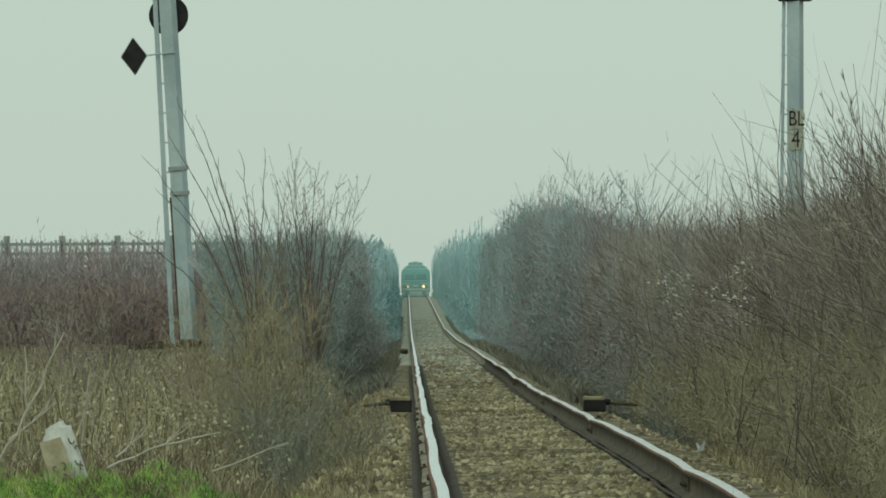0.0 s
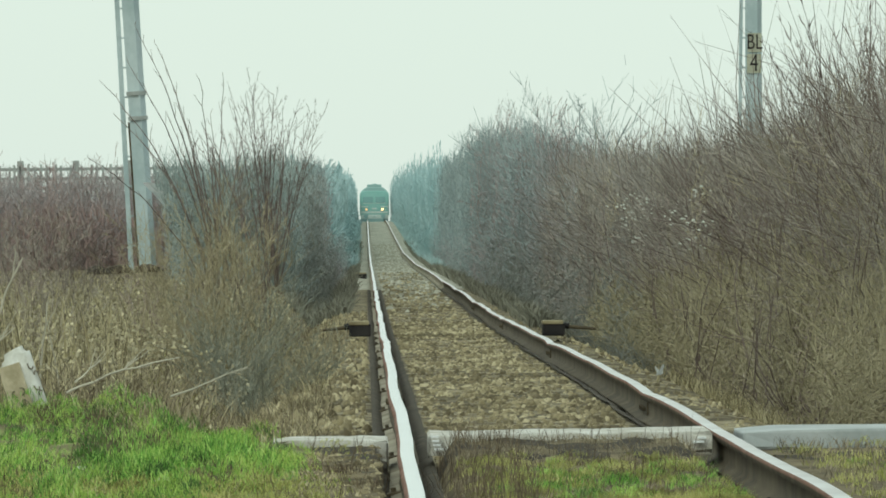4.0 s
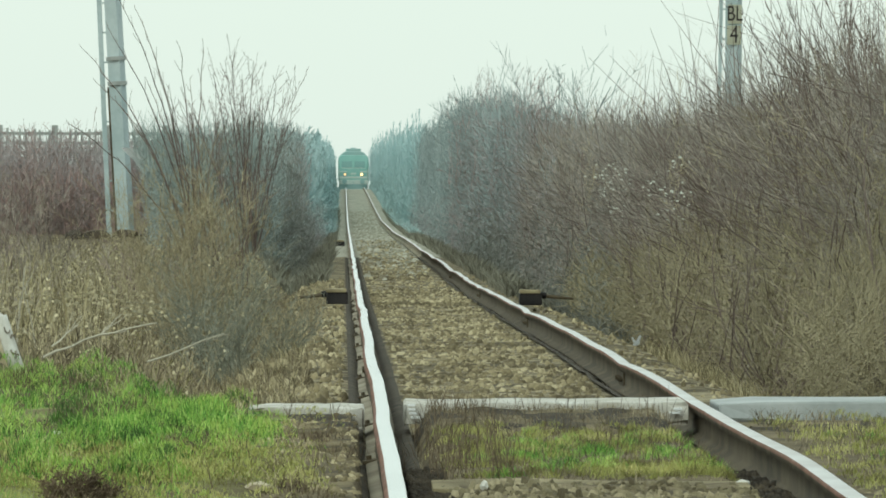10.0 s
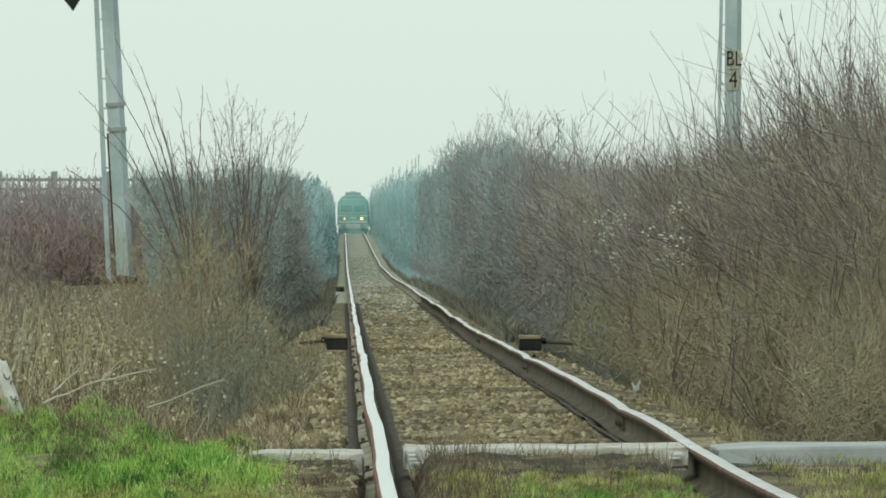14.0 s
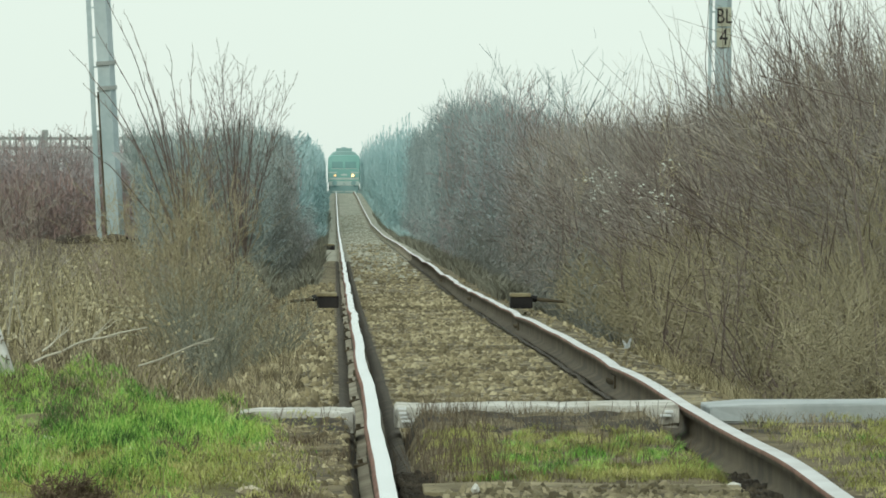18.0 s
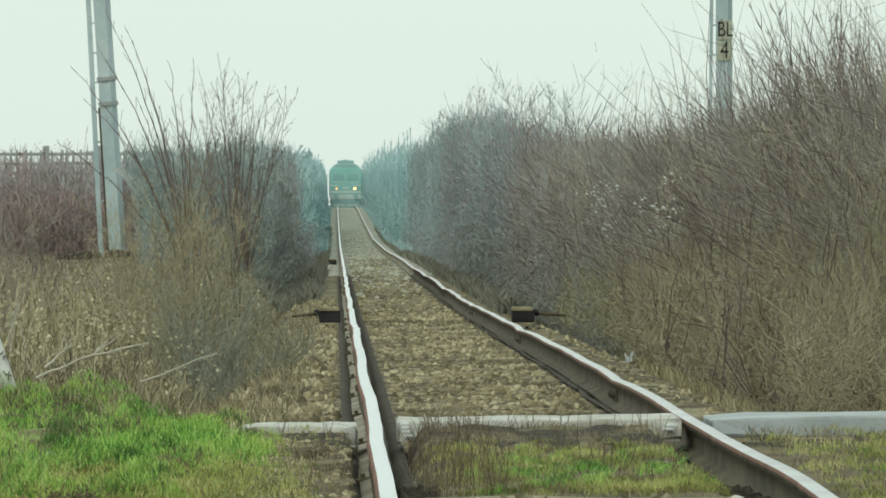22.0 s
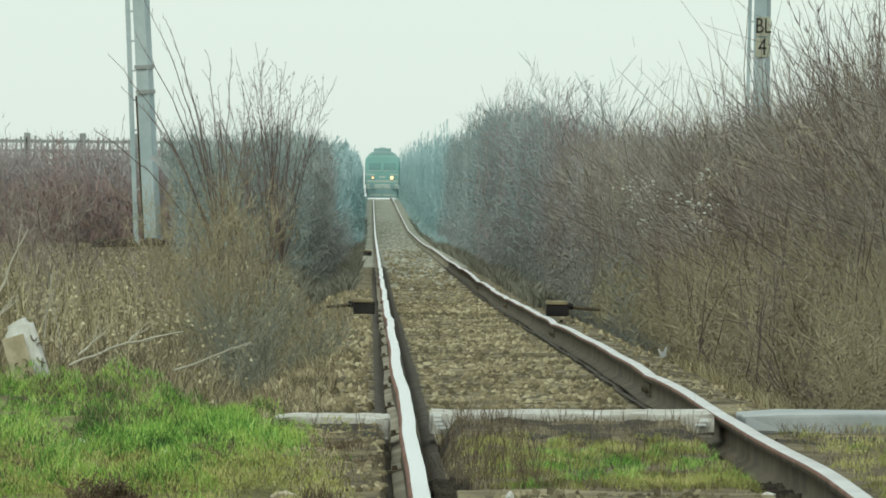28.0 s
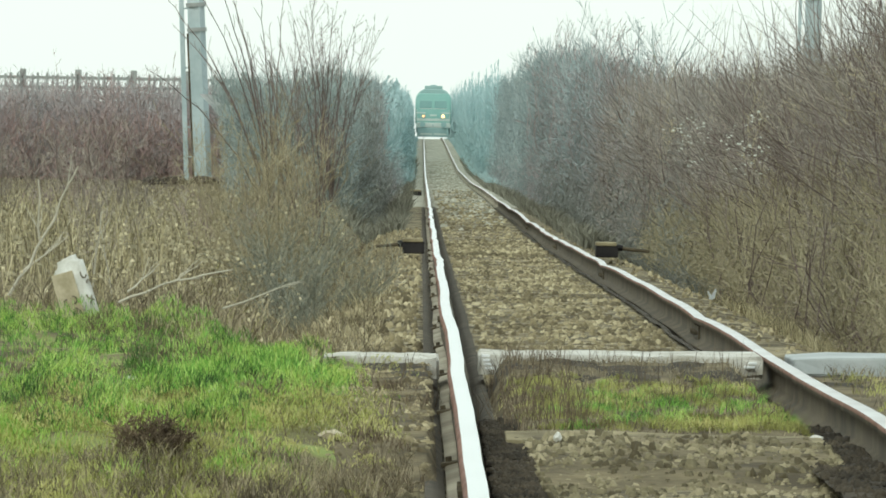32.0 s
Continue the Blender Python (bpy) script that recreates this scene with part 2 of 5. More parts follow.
def box(x0, x1, y0, y1, z0, z1, bevel=0.0, bm=None):
    bm = bm or bmesh.new()
    got = bmesh.ops.create_cube(bm, size=1)["verts"]
    bmesh.ops.transform(bm, verts=got, matrix=Matrix.LocRotScale(((x0 + x1) / 2, (y0 + y1) / 2, (z0 + z1) / 2), None, (x1 - x0, y1 - y0, z1 - z0)))
    if bevel:
        edges = list({e for v in got for e in v.link_edges})
        bmesh.ops.bevel(bm, geom=edges, offset=bevel, segments=2, affect="EDGES", profile=0.6)
    return bm


def rod(p0, p1, r0, r1=None, sides=8, bm=None):
    bm = bm or bmesh.new()
    p0, p1 = Vector(p0), Vector(p1)
    d = p1 - p0
    got = bmesh.ops.create_cone(bm, cap_ends=True, segments=sides, radius1=r0, radius2=r0 if r1 is None else r1, depth=d.length)["verts"]
    bmesh.ops.transform(bm, verts=got, matrix=Matrix.Translation((p0 + p1) / 2) @ d.to_track_quat("Z", "Y").to_matrix().to_4x4())
    return bm


def prisms(p0, p1, r0, r1, sides=3):
    """Tapered three-sided twigs between rows of points."""
    p0, p1 = np.asarray(p0, float), np.asarray(p1, float)
    r0, r1 = np.asarray(r0, float), np.asarray(r1, float)
    d = p1 - p0
    d /= np.maximum(np.linalg.norm(d, axis=1, keepdims=True), 1e-9)
    side = np.cross(d, np.where(np.abs(d[:, 2:3]) < 0.9, [[0, 0, 1.0]], [[1.0, 0, 0]]))
    side /= np.linalg.norm(side, axis=1, keepdims=True)
    up = np.cross(d, side)
    n, v = len(p0), []
    for p, r in ((p0, r0), (p1, r1)):
        for k in range(sides):
            a = 2 * math.pi * k / sides
            v.append(p + r[:, None] * (math.cos(a) * side + math.sin(a) * up))
    v = np.stack(v, 1).reshape(-1, 3)
    base = (np.arange(n) * 2 * sides)[:, None]
    f = [base + np.array([[k, (k + 1) % sides, sides + (k + 1) % sides, sides + k]]) for k in range(sides)]
    return v, np.concatenate(f)


def blades(xyz, h, w, lean, rng):
    """Bent grass blades of three triangles at the given feet."""
    n = len(xyz)
    a = rng.uniform(0, 2 * math.pi, n)
    face = np.stack([np.cos(a), np.sin(a), np.zeros(n)], 1)
    b = rng.uniform(0, 2 * math.pi, n)
    way = np.stack([np.cos(b), np.sin(b), np.zeros(n)], 1) * (lean * h * rng.uniform(0.2, 1, n))[:, None]
    up = np.array([[0, 0, 1.0]]) * h[:, None]
    half = face * (w / 2)[:, None]
    mid = xyz + way * 0.35 + up * 0.55
    tip = xyz + way + up
    v = np.stack([xyz - half, xyz + half, mid - half * 0.8, mid + half * 0.8, tip], 1).reshape(-1, 3)
    o = (np.arange(n) * 5)[:, None]
    f = np.concatenate([o + np.array([[0, 1, 3]]), o + np.array([[0, 3, 2]]), o + np.array([[2, 3, 4]])])
    return v, f


def pebbles(xyz, size, rng, flat=0.7):
    """Rough stones: uneven octahedra with a cut top."""
    ring = np.array([[1, 0, 0], [0.5, 0.87, 0], [-0.5, 0.87, 0], [-1, 0, 0], [-0.5, -0.87, 0], [0.5, -0.87, 0]], float)
    top = ring[[0, 2, 4]] * 0.55 + [0, 0, 0.8]
    shape = np.concatenate([ring - [0, 0, 0.25], top])
    n = len(xyz)
    v = shape[None] * rng.uniform(0.6, 1.3, (n, 9, 1)) + rng.normal(0, 0.12, (n, 9, 3))
    v *= np.stack([rng.uniform(0.8, 1.3, n), rng.uniform(0.8, 1.3, n), rng.uniform(0.5, 1.0, n) * flat], 1)[:, None]
    a = rng.uniform(0, 2 * math.pi, n)
    c, s = np.cos(a)[:, None], np.sin(a)[:, None]
    v = np.stack([v[..., 0] * c - v[..., 1] * s, v[..., 0] * s + v[..., 1] * c, v[..., 2]], 2) * (size / 2)[:, None, None]
    v = (v + xyz[:, None]).reshape(-1, 3)
    t = [(6, 7, 8), (0, 1, 6), (1, 7, 6), (1, 2, 7), (2, 3, 7), (3, 8, 7), (3, 4, 8), (4, 5, 8), (5, 6, 8), (5, 0, 6)]
    f = ((np.arange(n) * 9)[:, None, None] + np.array(t)[None]).reshape(-1, 3)
    return v, f


# ---- the lie of the land: rail top is z = 0 beside the camera ----
LINE_Y = [-200, 0, 45, 57, 67, 75, 91, 111, 134, 173, 207, 263, 351, 439, 569, 638, 661, 693, 730, 783, 831, 1000, 5000]
LINE_Z = [0, 0, 0, -.01, -.04, -.06, -.10, -.14, -.12, -.14, -.12, -.17, -.03, .50, 1.38, 1.76, 1.84, 1.78, 1.665, 1.50, 1.23, .6, .4]
_fine = np.arange(-200, 1100, 1.0)
_raw = np.interp(_fine, LINE_Y, LINE_Z)
_smooth = np.convolve(np.pad(_raw, 6, mode="edge"), np.ones(13) / 13, mode="valid")


def line_z(y):
    return np.interp(y, _fine, _smooth)


def patch(x, y, size):
    """Soft random relief between -1 and 1."""
    return noise.noise(Vector((x / size, y / size, 3.7)))


def ease(a, b, v):
    t = np.clip((v - a) / (b - a), 0, 1)
    return t * t * (3 - 2 * t)


def land_z(x, y):
    """Ground height away from the ballast."""
    t = line_z(y)
    left = np.interp(y, [-60, 20, 44, 50, 58, 95, 140, 250, 400, 700, 1000, 6000], [-.3, -.10, -.10, -.18, -.32, -.10, .26, .75, .8, 1.6, .4, .2])
    right = np.interp(y, [-60, 20, 38, 46, 60, 140, 1000, 6000], [-.3, -.12, -.12, -.20, -.24, -.30, -.30, -.2]) + t
    wl = ease(-1.2, -2.6, x)
    z = wl * left + (1 - wl) * (t - 0.24)
    wr = ease(1.2, 2.4, x)
    z = wr * right + (1 - wr) * z
    bed = ease(2.4, 1.5, abs(x)) * 0.35
    return z - bed


# ---- ground ----
def grid_mesh(name, xs, ys, height, mat):
    v = [(x, y, height(x, y)) for y in ys for x in xs]
    n = len(xs)
    f = [(j * n + i, j * n + i + 1, (j + 1) * n + i + 1, (j + 1) * n + i) for j in range(len(ys) - 1) for i in range(n - 1)]
    me = tri_mesh(name, v, f, mat)
    for p in me.polygons:
        p.use_smooth = True
    return me


def rough_land(x, y):
    bank = 0.05 * patch(x, y, 1.3) + 0.03 * patch(x + 9, y, 0.5) if abs(x) < 40 and -60 < y < 300 else 0
    return float(land_z(x, y)) + bank * float(ease(1.3, 2.2, abs(x)))


def steps(*runs):
    out = []
    for a, b, n in runs:
        out += [a + (b - a) * i / n for i in range(n)]
    return out + [runs[-1][1]]


gx = steps((-3000, -300, 6), (-300, -30, 10), (-30, -6, 16), (-6, -1.4, 23), (-1.4, 1.4, 4), (1.4, 5, 12), (5, 30, 14), (30, 300, 10), (300, 3000, 6))
gy = steps((-1500, -60, 6), (-60, 20, 10), (20, 62, 84), (62, 150, 60), (150, 420, 40), (420, 1000, 30), (1000, 4800, 10))
tagged(new("ground", grid_mesh("ground", gx, gy, rough_land, M_SOIL)), "bare brown winter soil with patches of moss", "ground", kind="structure")


# ---- ballast bed, crossing earth ----
def bed_z(x, y):
    a = abs(x)
    drop = 0.158 + 0.012 * patch(x * 3, y * .2, 0.8) + 0.008 * patch(x, y, 0.25)
    drop += 0.05 * ease(0.12, 0.04, abs(a - 0.7525))
    drop += 0.28 * ease(1.25, 1.95, a) if a > 1.25 else 0.0
    return float(line_z(y) - drop)


bx = [-2.0, -1.8, -1.6, -1.4, -1.2, -1.05, -.93, -.86, -.80, -.75, -.70, -.64, -.55, -.4, -.2, 0, .2, .4, .55, .64, .70, .75, .80, .86, .93, 1.05, 1.2, 1.4, 1.6, 1.8, 2.0]
by = steps((-40, 20, 20), (20, 70, 160), (70, 168, 120))
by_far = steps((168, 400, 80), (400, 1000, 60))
bed = tagged(new("ballast", grid_mesh("ballast", bx, by, bed_z, M_BED)), "dirty brown stone ballast between and beside the rails", "ballast", kind="structure")
# beyond 168 m the bed takes the colour with haze painted in
tagged(new("ballast", grid_mesh("hazy_ballast", bx, by_far, bed_z, M_BED_HAZE)), "stone ballast farther along the line, haze painted grey", "ballast", kind="structure")
# narrow dark bands of ballast on both sides of each rail
for k, mid in enumerate((-0.7525, 0.7525)):
    for off in (-0.11, 0.11):
        sx = [mid + off - .034, mid + off - .012, mid + off + .012, mid + off + .034]
        me = grid_mesh("dark_ballast_strip", sx, steps((-20, 70, 100), (70, 165, 60)),
                       lambda x, y: bed_z(x, y) + 0.02 + 0.02 * patch(x, y, 0.12), M_DARK_BED)
        child("oily_strip", me, bed, "dark ballast along the rail foot")


def earth_z(x, y):
    edge = min(ease(25.2, 27.6, y), ease(38.2, 37.0, y)) * (ease(.10, .24, abs(abs(x) - 0.7525)) if abs(x) < 0.7525 else ease(.085, .125, abs(x) - 0.7525))
    ridge = (0.068 if abs(x) < 0.7525 else 0.0) * min(ease(33.8, 36.2, y), ease(38.2, 37.0, y))
    return float(line_z(y)) - 0.22 + (0.14 + ridge) * edge + 0.02 * patch(x, y, 0.5) + 0.012 * patch(x, y, 0.16)


M_EARTH = surface("trodden_earth", (0.085, 0.066, 0.040), (0.24, 0.195, 0.115), 3.5, 0.95, 0.8, fine=24)
tagged(new("crossing_earth", grid_mesh("crossing_earth", [-.65, -.6, -.55, -.5, -.4, -.3, -.2, -.1, 0, .1, .2, .3, .4, .5, .55, .6, .65], steps((24.6, 38, 50)), earth_z, M_EARTH)),
       "trodden earth filling the track at the crossing", "path", kind="structure")
tagged(new("crossing_approach", grid_mesh("crossing_approach", steps((-2.4, -1.15, 10), (-1.15, -.855, 8)), steps((24.6, 38, 50)), lambda x, y: earth_z(x, y) + 0.03, M_EARTH)),
       "earth approach of the field crossing", "path", kind="structure")
tagged(new("crossing_approach", grid_mesh("crossing_approach", steps((.855, 1.15, 8), (1.15, 3.2, 12)), steps((24.6, 40, 50)), lambda x, y: earth_z(x, y) + 0.01, M_EARTH)),
       "earth approach of the field crossing", "path", kind="structure")


# ---- track ----
def wobble(side, y):
    joint = abs((y + 12.5 + (3.0 if side > 0 else 0.0)) % 25.0 - 12.5)
    dip = -0.022 * math.exp(-joint / 1.6)
    loose = .35 + .65 * float(ease(32, 75, y))
    z = dip + 0.008 * noise.noise(Vector((y / 7.0, side * 5, 0)))
    if side > 0:
        z += .020 * math.exp(-((y - 28.5) / 2.4) ** 2) + .014 * math.exp(-((y - 47) / 5.5) ** 2)
    x = 0.024 * noise.noise(Vector((y / 11.0, 40 + side * 5, 0))) + 0.019 * loose * noise.noise(Vector((y / 4.0, 80 + side * 5, 0))) + 0.007 * loose * noise.noise(Vector((y / 1.6, 20 + side * 5, 0)))
    return x, z


RAIL_HEAD = [(-.027, -.0008), (-.020, 0), (.022, 0), (.033, -.002)]
RAIL_SIDE = [(.033, -.002), (.036, -.012), (.034, -.036), (.010, -.046), (.009, -.125), (.028, -.138), (.070, -.152), (.070, -.165), (-.070, -.165),
             (-.070, -.152), (-.028, -.138), (-.009, -.125), (-.010, -.046), (-.034, -.036), (-.036, -.012)]
RAIL_HEAD_WIDE = [(-.032, -.0022), (-.024, 0), (.024, 0), (.033, -.002)]
RAIL_EDGE = [(-.027, -.0008), (-.033, -.003), (-.0365, -.010), (-.040, -.016), (-.039, -.034), (-.034, -.038)]
RAIL_RIM = [(-.032, -.0022), (-.0372, -.0085), (-.0372, -.016)]
RAIL_FOOT = [(-.030, -.134), (-.074, -.149), (-.075, -.163)]


def swept(name, section, side, ys, mat):
    v, n = [], len(section)
    for y in ys:
        dx, dz = wobble(side, y)
        z = float(line_z(y)) + dz
        v += [(side * 0.7525 + dx + a, y, z + b) for a, b in section]
    f = [(j * n + i, (j + 1) * n + i, (j + 1) * n + i + 1, j * n + i + 1) for j in range(len(ys) - 1) for i in range(n - 1)]
    return tri_mesh(name, v, f, mat)


track = thing("railway_track", pose(0, 0, 0), "single railway track of worn bright rails with rusty sides", "railway track", kind="structure")
ys = steps((-60, 20, 20), (20, 140, 240), (140, 400, 170), (400, 900, 120))
for side in (-1, 1):
    rail = child("rail", swept("rail", RAIL_SIDE, side, [y for y in ys if y < 170], M_RAILSIDE), track, "rusty brown rail web and foot")
    # the far web is painted pale for haze
    child("rail_web", swept("rail_web", RAIL_SIDE, side, [y for y in ys if y > 168], M_DUST_HAZE), rail, "rail web farther along the line, haze painted pale")
    child("worn_edge", swept("worn_edge", RAIL_EDGE if side < 0 else RAIL_RIM, side, [y for y in ys if y < 300], M_RUST), rail, "rust-red side of the rail head")
    if side < 0:
        child("rail_foot", swept("rail_foot", RAIL_FOOT, side, ys, M_DUST_HAZE), rail, "dusty outer rail foot")
    child("rail_head", swept("rail_head", RAIL_HEAD if side < 0 else RAIL_HEAD_WIDE, side, ys, M_RAILTOP if side < 0 else M_RAILTOP_DULL), rail, "bright worn running surface")


def clip_mesh():
    bm = box(-.030, .030, -.07, .07, 0, .016, 0.004)
    rod((0, 0, .01), (0, 0, .034), .013, sides=6, bm=bm)
    me = bpy.data.meshes.new("rail_clip")
    bm.to_mesh(me)
    bm.free()
    me.materials.append(M_RAILSIDE)
    return me


def sleeper_mesh():
    bm = box(-1.24, 1.24, -.12, .12, -.18, 0, 0.02)
    me = bpy.data.meshes.new("sleeper")
    bm.to_mesh(me)
    bm.free()
    me.materials.append(M_CONCRETE)
    return me


clip_me, sleeper_me = clip_mesh(), sleeper_mesh()
for k in range(14):
    y = 22.5 + 5.4 * k
    z = float(line_z(y))
    for side, s in ((-1, -1), (1, 1)):
        dx, dz = wobble(side, y)
        clip = child("rail_clip", clip_me, track)
        clip.matrix_basis = pose(side * 0.7525 + dx + s * 0.058, y, z + dz - .150, 0, s * 9, 0)
for k in range(120):
    y = 20.3 + 0.6 * k
    if 25.5 < y < 38.5:
        continue
    sleeper = child("sleeper", sleeper_me, track, "buried concrete sleeper")
    sleeper.matrix_basis = pose(random.uniform(-.03, .03), y, float(line_z(y)) - .205, 0, 0, random.uniform(-.6, .6))


def fishplate(side, y):
    bm = bmesh.new()
    for s in (-1, 1):
        box(s * .013 - .008, s * .013 + .008, -.40, .40, -.128, -.048, 0.003, bm)
        for q in (-.28, -.1, .1, .28):
            rod((s * .02, q, -.088), (s * .045, q, -.088), .014, sides=6, bm=bm)
    dx, dz = wobble(side, y)
    ob = part("fishplate", bm, M_RAILSIDE, track, "bolted rusty joint bar")
    ob.matrix_basis = pose(side * 0.7525 + dx, y, float(line_z(y)) + dz)


for k in range(1, 6):
    fishplate(-1, 25.0 * k)
    fishplate(1, 25.0 * k - 3.0)


# ---- kerb slabs of the crossing ----
def slab(x0, x1, y0, y1, top, thick, mat, label, tilt=0.0, seed=0):
    rng = random.Random(seed)
    bm = box(x0, x1, y0, y1, -thick, 0, 0.012)
    bmesh.ops.subdivide_edges(bm, edges=[e for e in bm.edges if abs(e.verts[0].co.x - e.verts[1].co.x) > 0.2], cuts=14)
    for v in bm.verts:
        v.co.z += 0.006 * noise.noise(v.co * 3.0 + Vector((seed, 0, 0))) + rng.uniform(-.002, .002)
        if min(abs(v.co.x - x0), abs(v.co.x - x1)) < 0.06:
            v.co.y += rng.uniform(-.02, .02)
            v.co.z += rng.uniform(-.012, .004)
    me = bpy.data.meshes.new("crossing_slab")
    bm.to_mesh(me)
    bm.free()
    me.materials.append(mat)
    ob = new("crossing_slab", me)
    ob.matrix_basis = pose(0, 0, top, 0, tilt, 0)
    return tagged(ob, label, "slab", group="slabs of the level crossing")


slab(-1.37, -0.826, 37.0, 37.75, -0.012, 0.10, M_CONCRETE, "cracked pale concrete slab outside the rail", seed=3)
middle = slab(-0.64, 0.69, 37.0, 37.8, 0.012, 0.10, M_CONCRETE, "long pale concrete slab between the rails", tilt=-.4, seed=5)
slab(0.84, 3.6, 37.2, 38.1, 0.008, 0.09, M_ASPHALT, "damp blue-grey slab beside the rail", tilt=-.3, seed=8)
for x0, wide, z in ((-.628, .040, -.006), (-.622, .034, -.026), (-.618, .036, -.045), (-.612, .058, -.064), (.620, .040, -.030), (.600, .050, -.048)):
    part("paint_mark", box(x0, x0 + wide, 36.955, 36.985, z - .007, z + .004, .002), M_PAPER, middle, "flaking white paint on the slab end")


# ---- dark wet soil before the slabs, a pale earth step at the near edge ----
M_DARK_EARTH = surface("dark_earth", (0.035, 0.029, 0.022), (0.085, 0.068, 0.048), 4, 0.95, 0.9, fine=22, c3=(0.14, 0.115, 0.075))
for x0, x1, lift in ((-.62, .64, .0), (-1.3, -.88, .03), (.9, 3.1, .01)):
    me = grid_mesh("dark_soil", steps((x0, x1, max(6, int((x1 - x0) * 22)))), steps((33.9, 36.99, 26)),
                   lambda x, y: earth_z(x, y) + lift + .022 * float(patch(x * 2, y * .5, .35)) - .03 * float(ease(35.4, 33.9, y + .8 * patch(x, 3, .3))), M_DARK_EARTH)
    tagged(new("dark_soil", me), "dark trampled soil along the edge of the slab", "soil", kind="structure")


# ---- loose stones of the ballast ----
def strew(n, x0, x1, y0, y1, power, zf, s0, s1, seed, avoid=True):
    rng = np.random.default_rng(seed)
    x = rng.uniform(x0, x1, n)
    y = y0 + (y1 - y0) * rng.uniform(0, 1, n) ** power
    if avoid:
        keep = np.abs(np.abs(x) - 0.7525) > 0.17
        x, y = x[keep], y[keep]
    z = np.array([zf(a, b) for a, b in zip(x, y)])
    size = s0 + (s1 - s0) * rng.uniform(0, 1, len(x)) ** 2.5
    return np.stack([x, y, z], 1), size, rng


def on_bed(x, y):
    return bed_z(x, y) - .004 + .012 * patch(x * 1.5, y * .12, .3)


p, s, rng = strew(15000, -.64, .64, 38.0, 105, 1.35, on_bed, .010, .062, 1)
v1, f1 = pebbles(p, s, rng, 1.35)
p, s, rng = strew(260, -.6, .64, 38.2, 62, 1.6, on_bed, .05, .12, 9)
v7, f7 = pebbles(p, s, rng, .8)
p, s, rng = strew(4200, -1.7, -.9, 38.2, 120, 1.5, lambda x, y: on_bed(x, y) + .02, .015, .085, 2)
v2, f2 = pebbles(p, s * .8, rng, 1.7)
p, s, rng = strew(1200, .95, 1.5, 39, 130, 1.5, on_bed, .02, .08, 3)
v3, f3 = pebbles(p, s * .7, rng, 1.5)
p, s, rng = strew(13000, -1.25, 1.25, 21.5, 28.8, 1.0, lambda x, y: max(bed_z(x, y), earth_z(x, y)) - .004, .010, .050, 4)
v4, f4 = pebbles(p, s, rng, 1.4)
p, s, rng = strew(1500, -1.25, -.87, 22, 37, 1.0, lambda x, y: earth_z(x, y) + .03, .012, .05, 6, avoid=False)
v6, f6 = pebbles(p, s, rng, .9)
p, s, rng = strew(3600, -.62, .62, 90, 235, 1.3, on_bed, .03, .10, 5)
v5, f5 = pebbles(p, s, rng, 1.2)
vs, fs, o = [], [], 0
for v, f in ((v1, f1), (v2, f2), (v3, f3), (v5, f5), (v6, f6), (v7, f7)):
    vs.append(v)
    fs.append(f + o)
    o += len(v)
tagged(new("ballast_stones", tri_mesh("ballast_stones", np.concatenate(vs), np.concatenate(fs), M_STONE)),
       "loose dusty ballast stones and clods", "stones", kind="stuff")

tagged(new("rubble", tri_mesh("rubble", v4, f4, M_RUBBLE)), "dark earthy rubble at the near edge of the crossing", "stones", kind="stuff")
# loose stones in that haze-greyed ballast colour
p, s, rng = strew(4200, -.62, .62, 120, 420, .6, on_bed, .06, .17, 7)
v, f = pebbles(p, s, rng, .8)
tagged(new("grey_stones", tri_mesh("grey_stones", v, f, M_BED_HAZE)), "ballast stones farther along the line, haze painted grey", "stones", kind="stuff")


vs, fs, o = [], [], 0

def gutter_z(x, y):
    return float(line_z(y)) - .100 + .014 * patch(x, y, .2) - .06 * float(ease(30.5, 32.5, y))


# dark strips with clods inside both rails at the crossing
for k, (x0, x1) in enumerate(((-.68, -.53), (.42, .68))):
    me = grid_mesh("dark_soil", steps((x0, x1, 6)), steps((21, 32.5, 60)), lambda x, y: gutter_z(x, y) - .006, M_DARK_EARTH)
    tagged(new("dark_soil", me), "dark soil packed along the inside of the rail", "soil", kind="structure")
    p, s, rng = strew(2400, x0, x1, 21.5, 32, 1.0, gutter_z, .010, .034, 50 + k, avoid=False)
    v, f = pebbles(p, s, rng, 1.3)
    vs.append(v)
    fs.append(f + o)
    o += len(v)
tagged(new("dark_clods", tri_mesh("dark_clods", np.concatenate(vs), np.concatenate(fs), M_DARK_EARTH)), "dark clods along the rails at the crossing", "soil", kind="stuff")


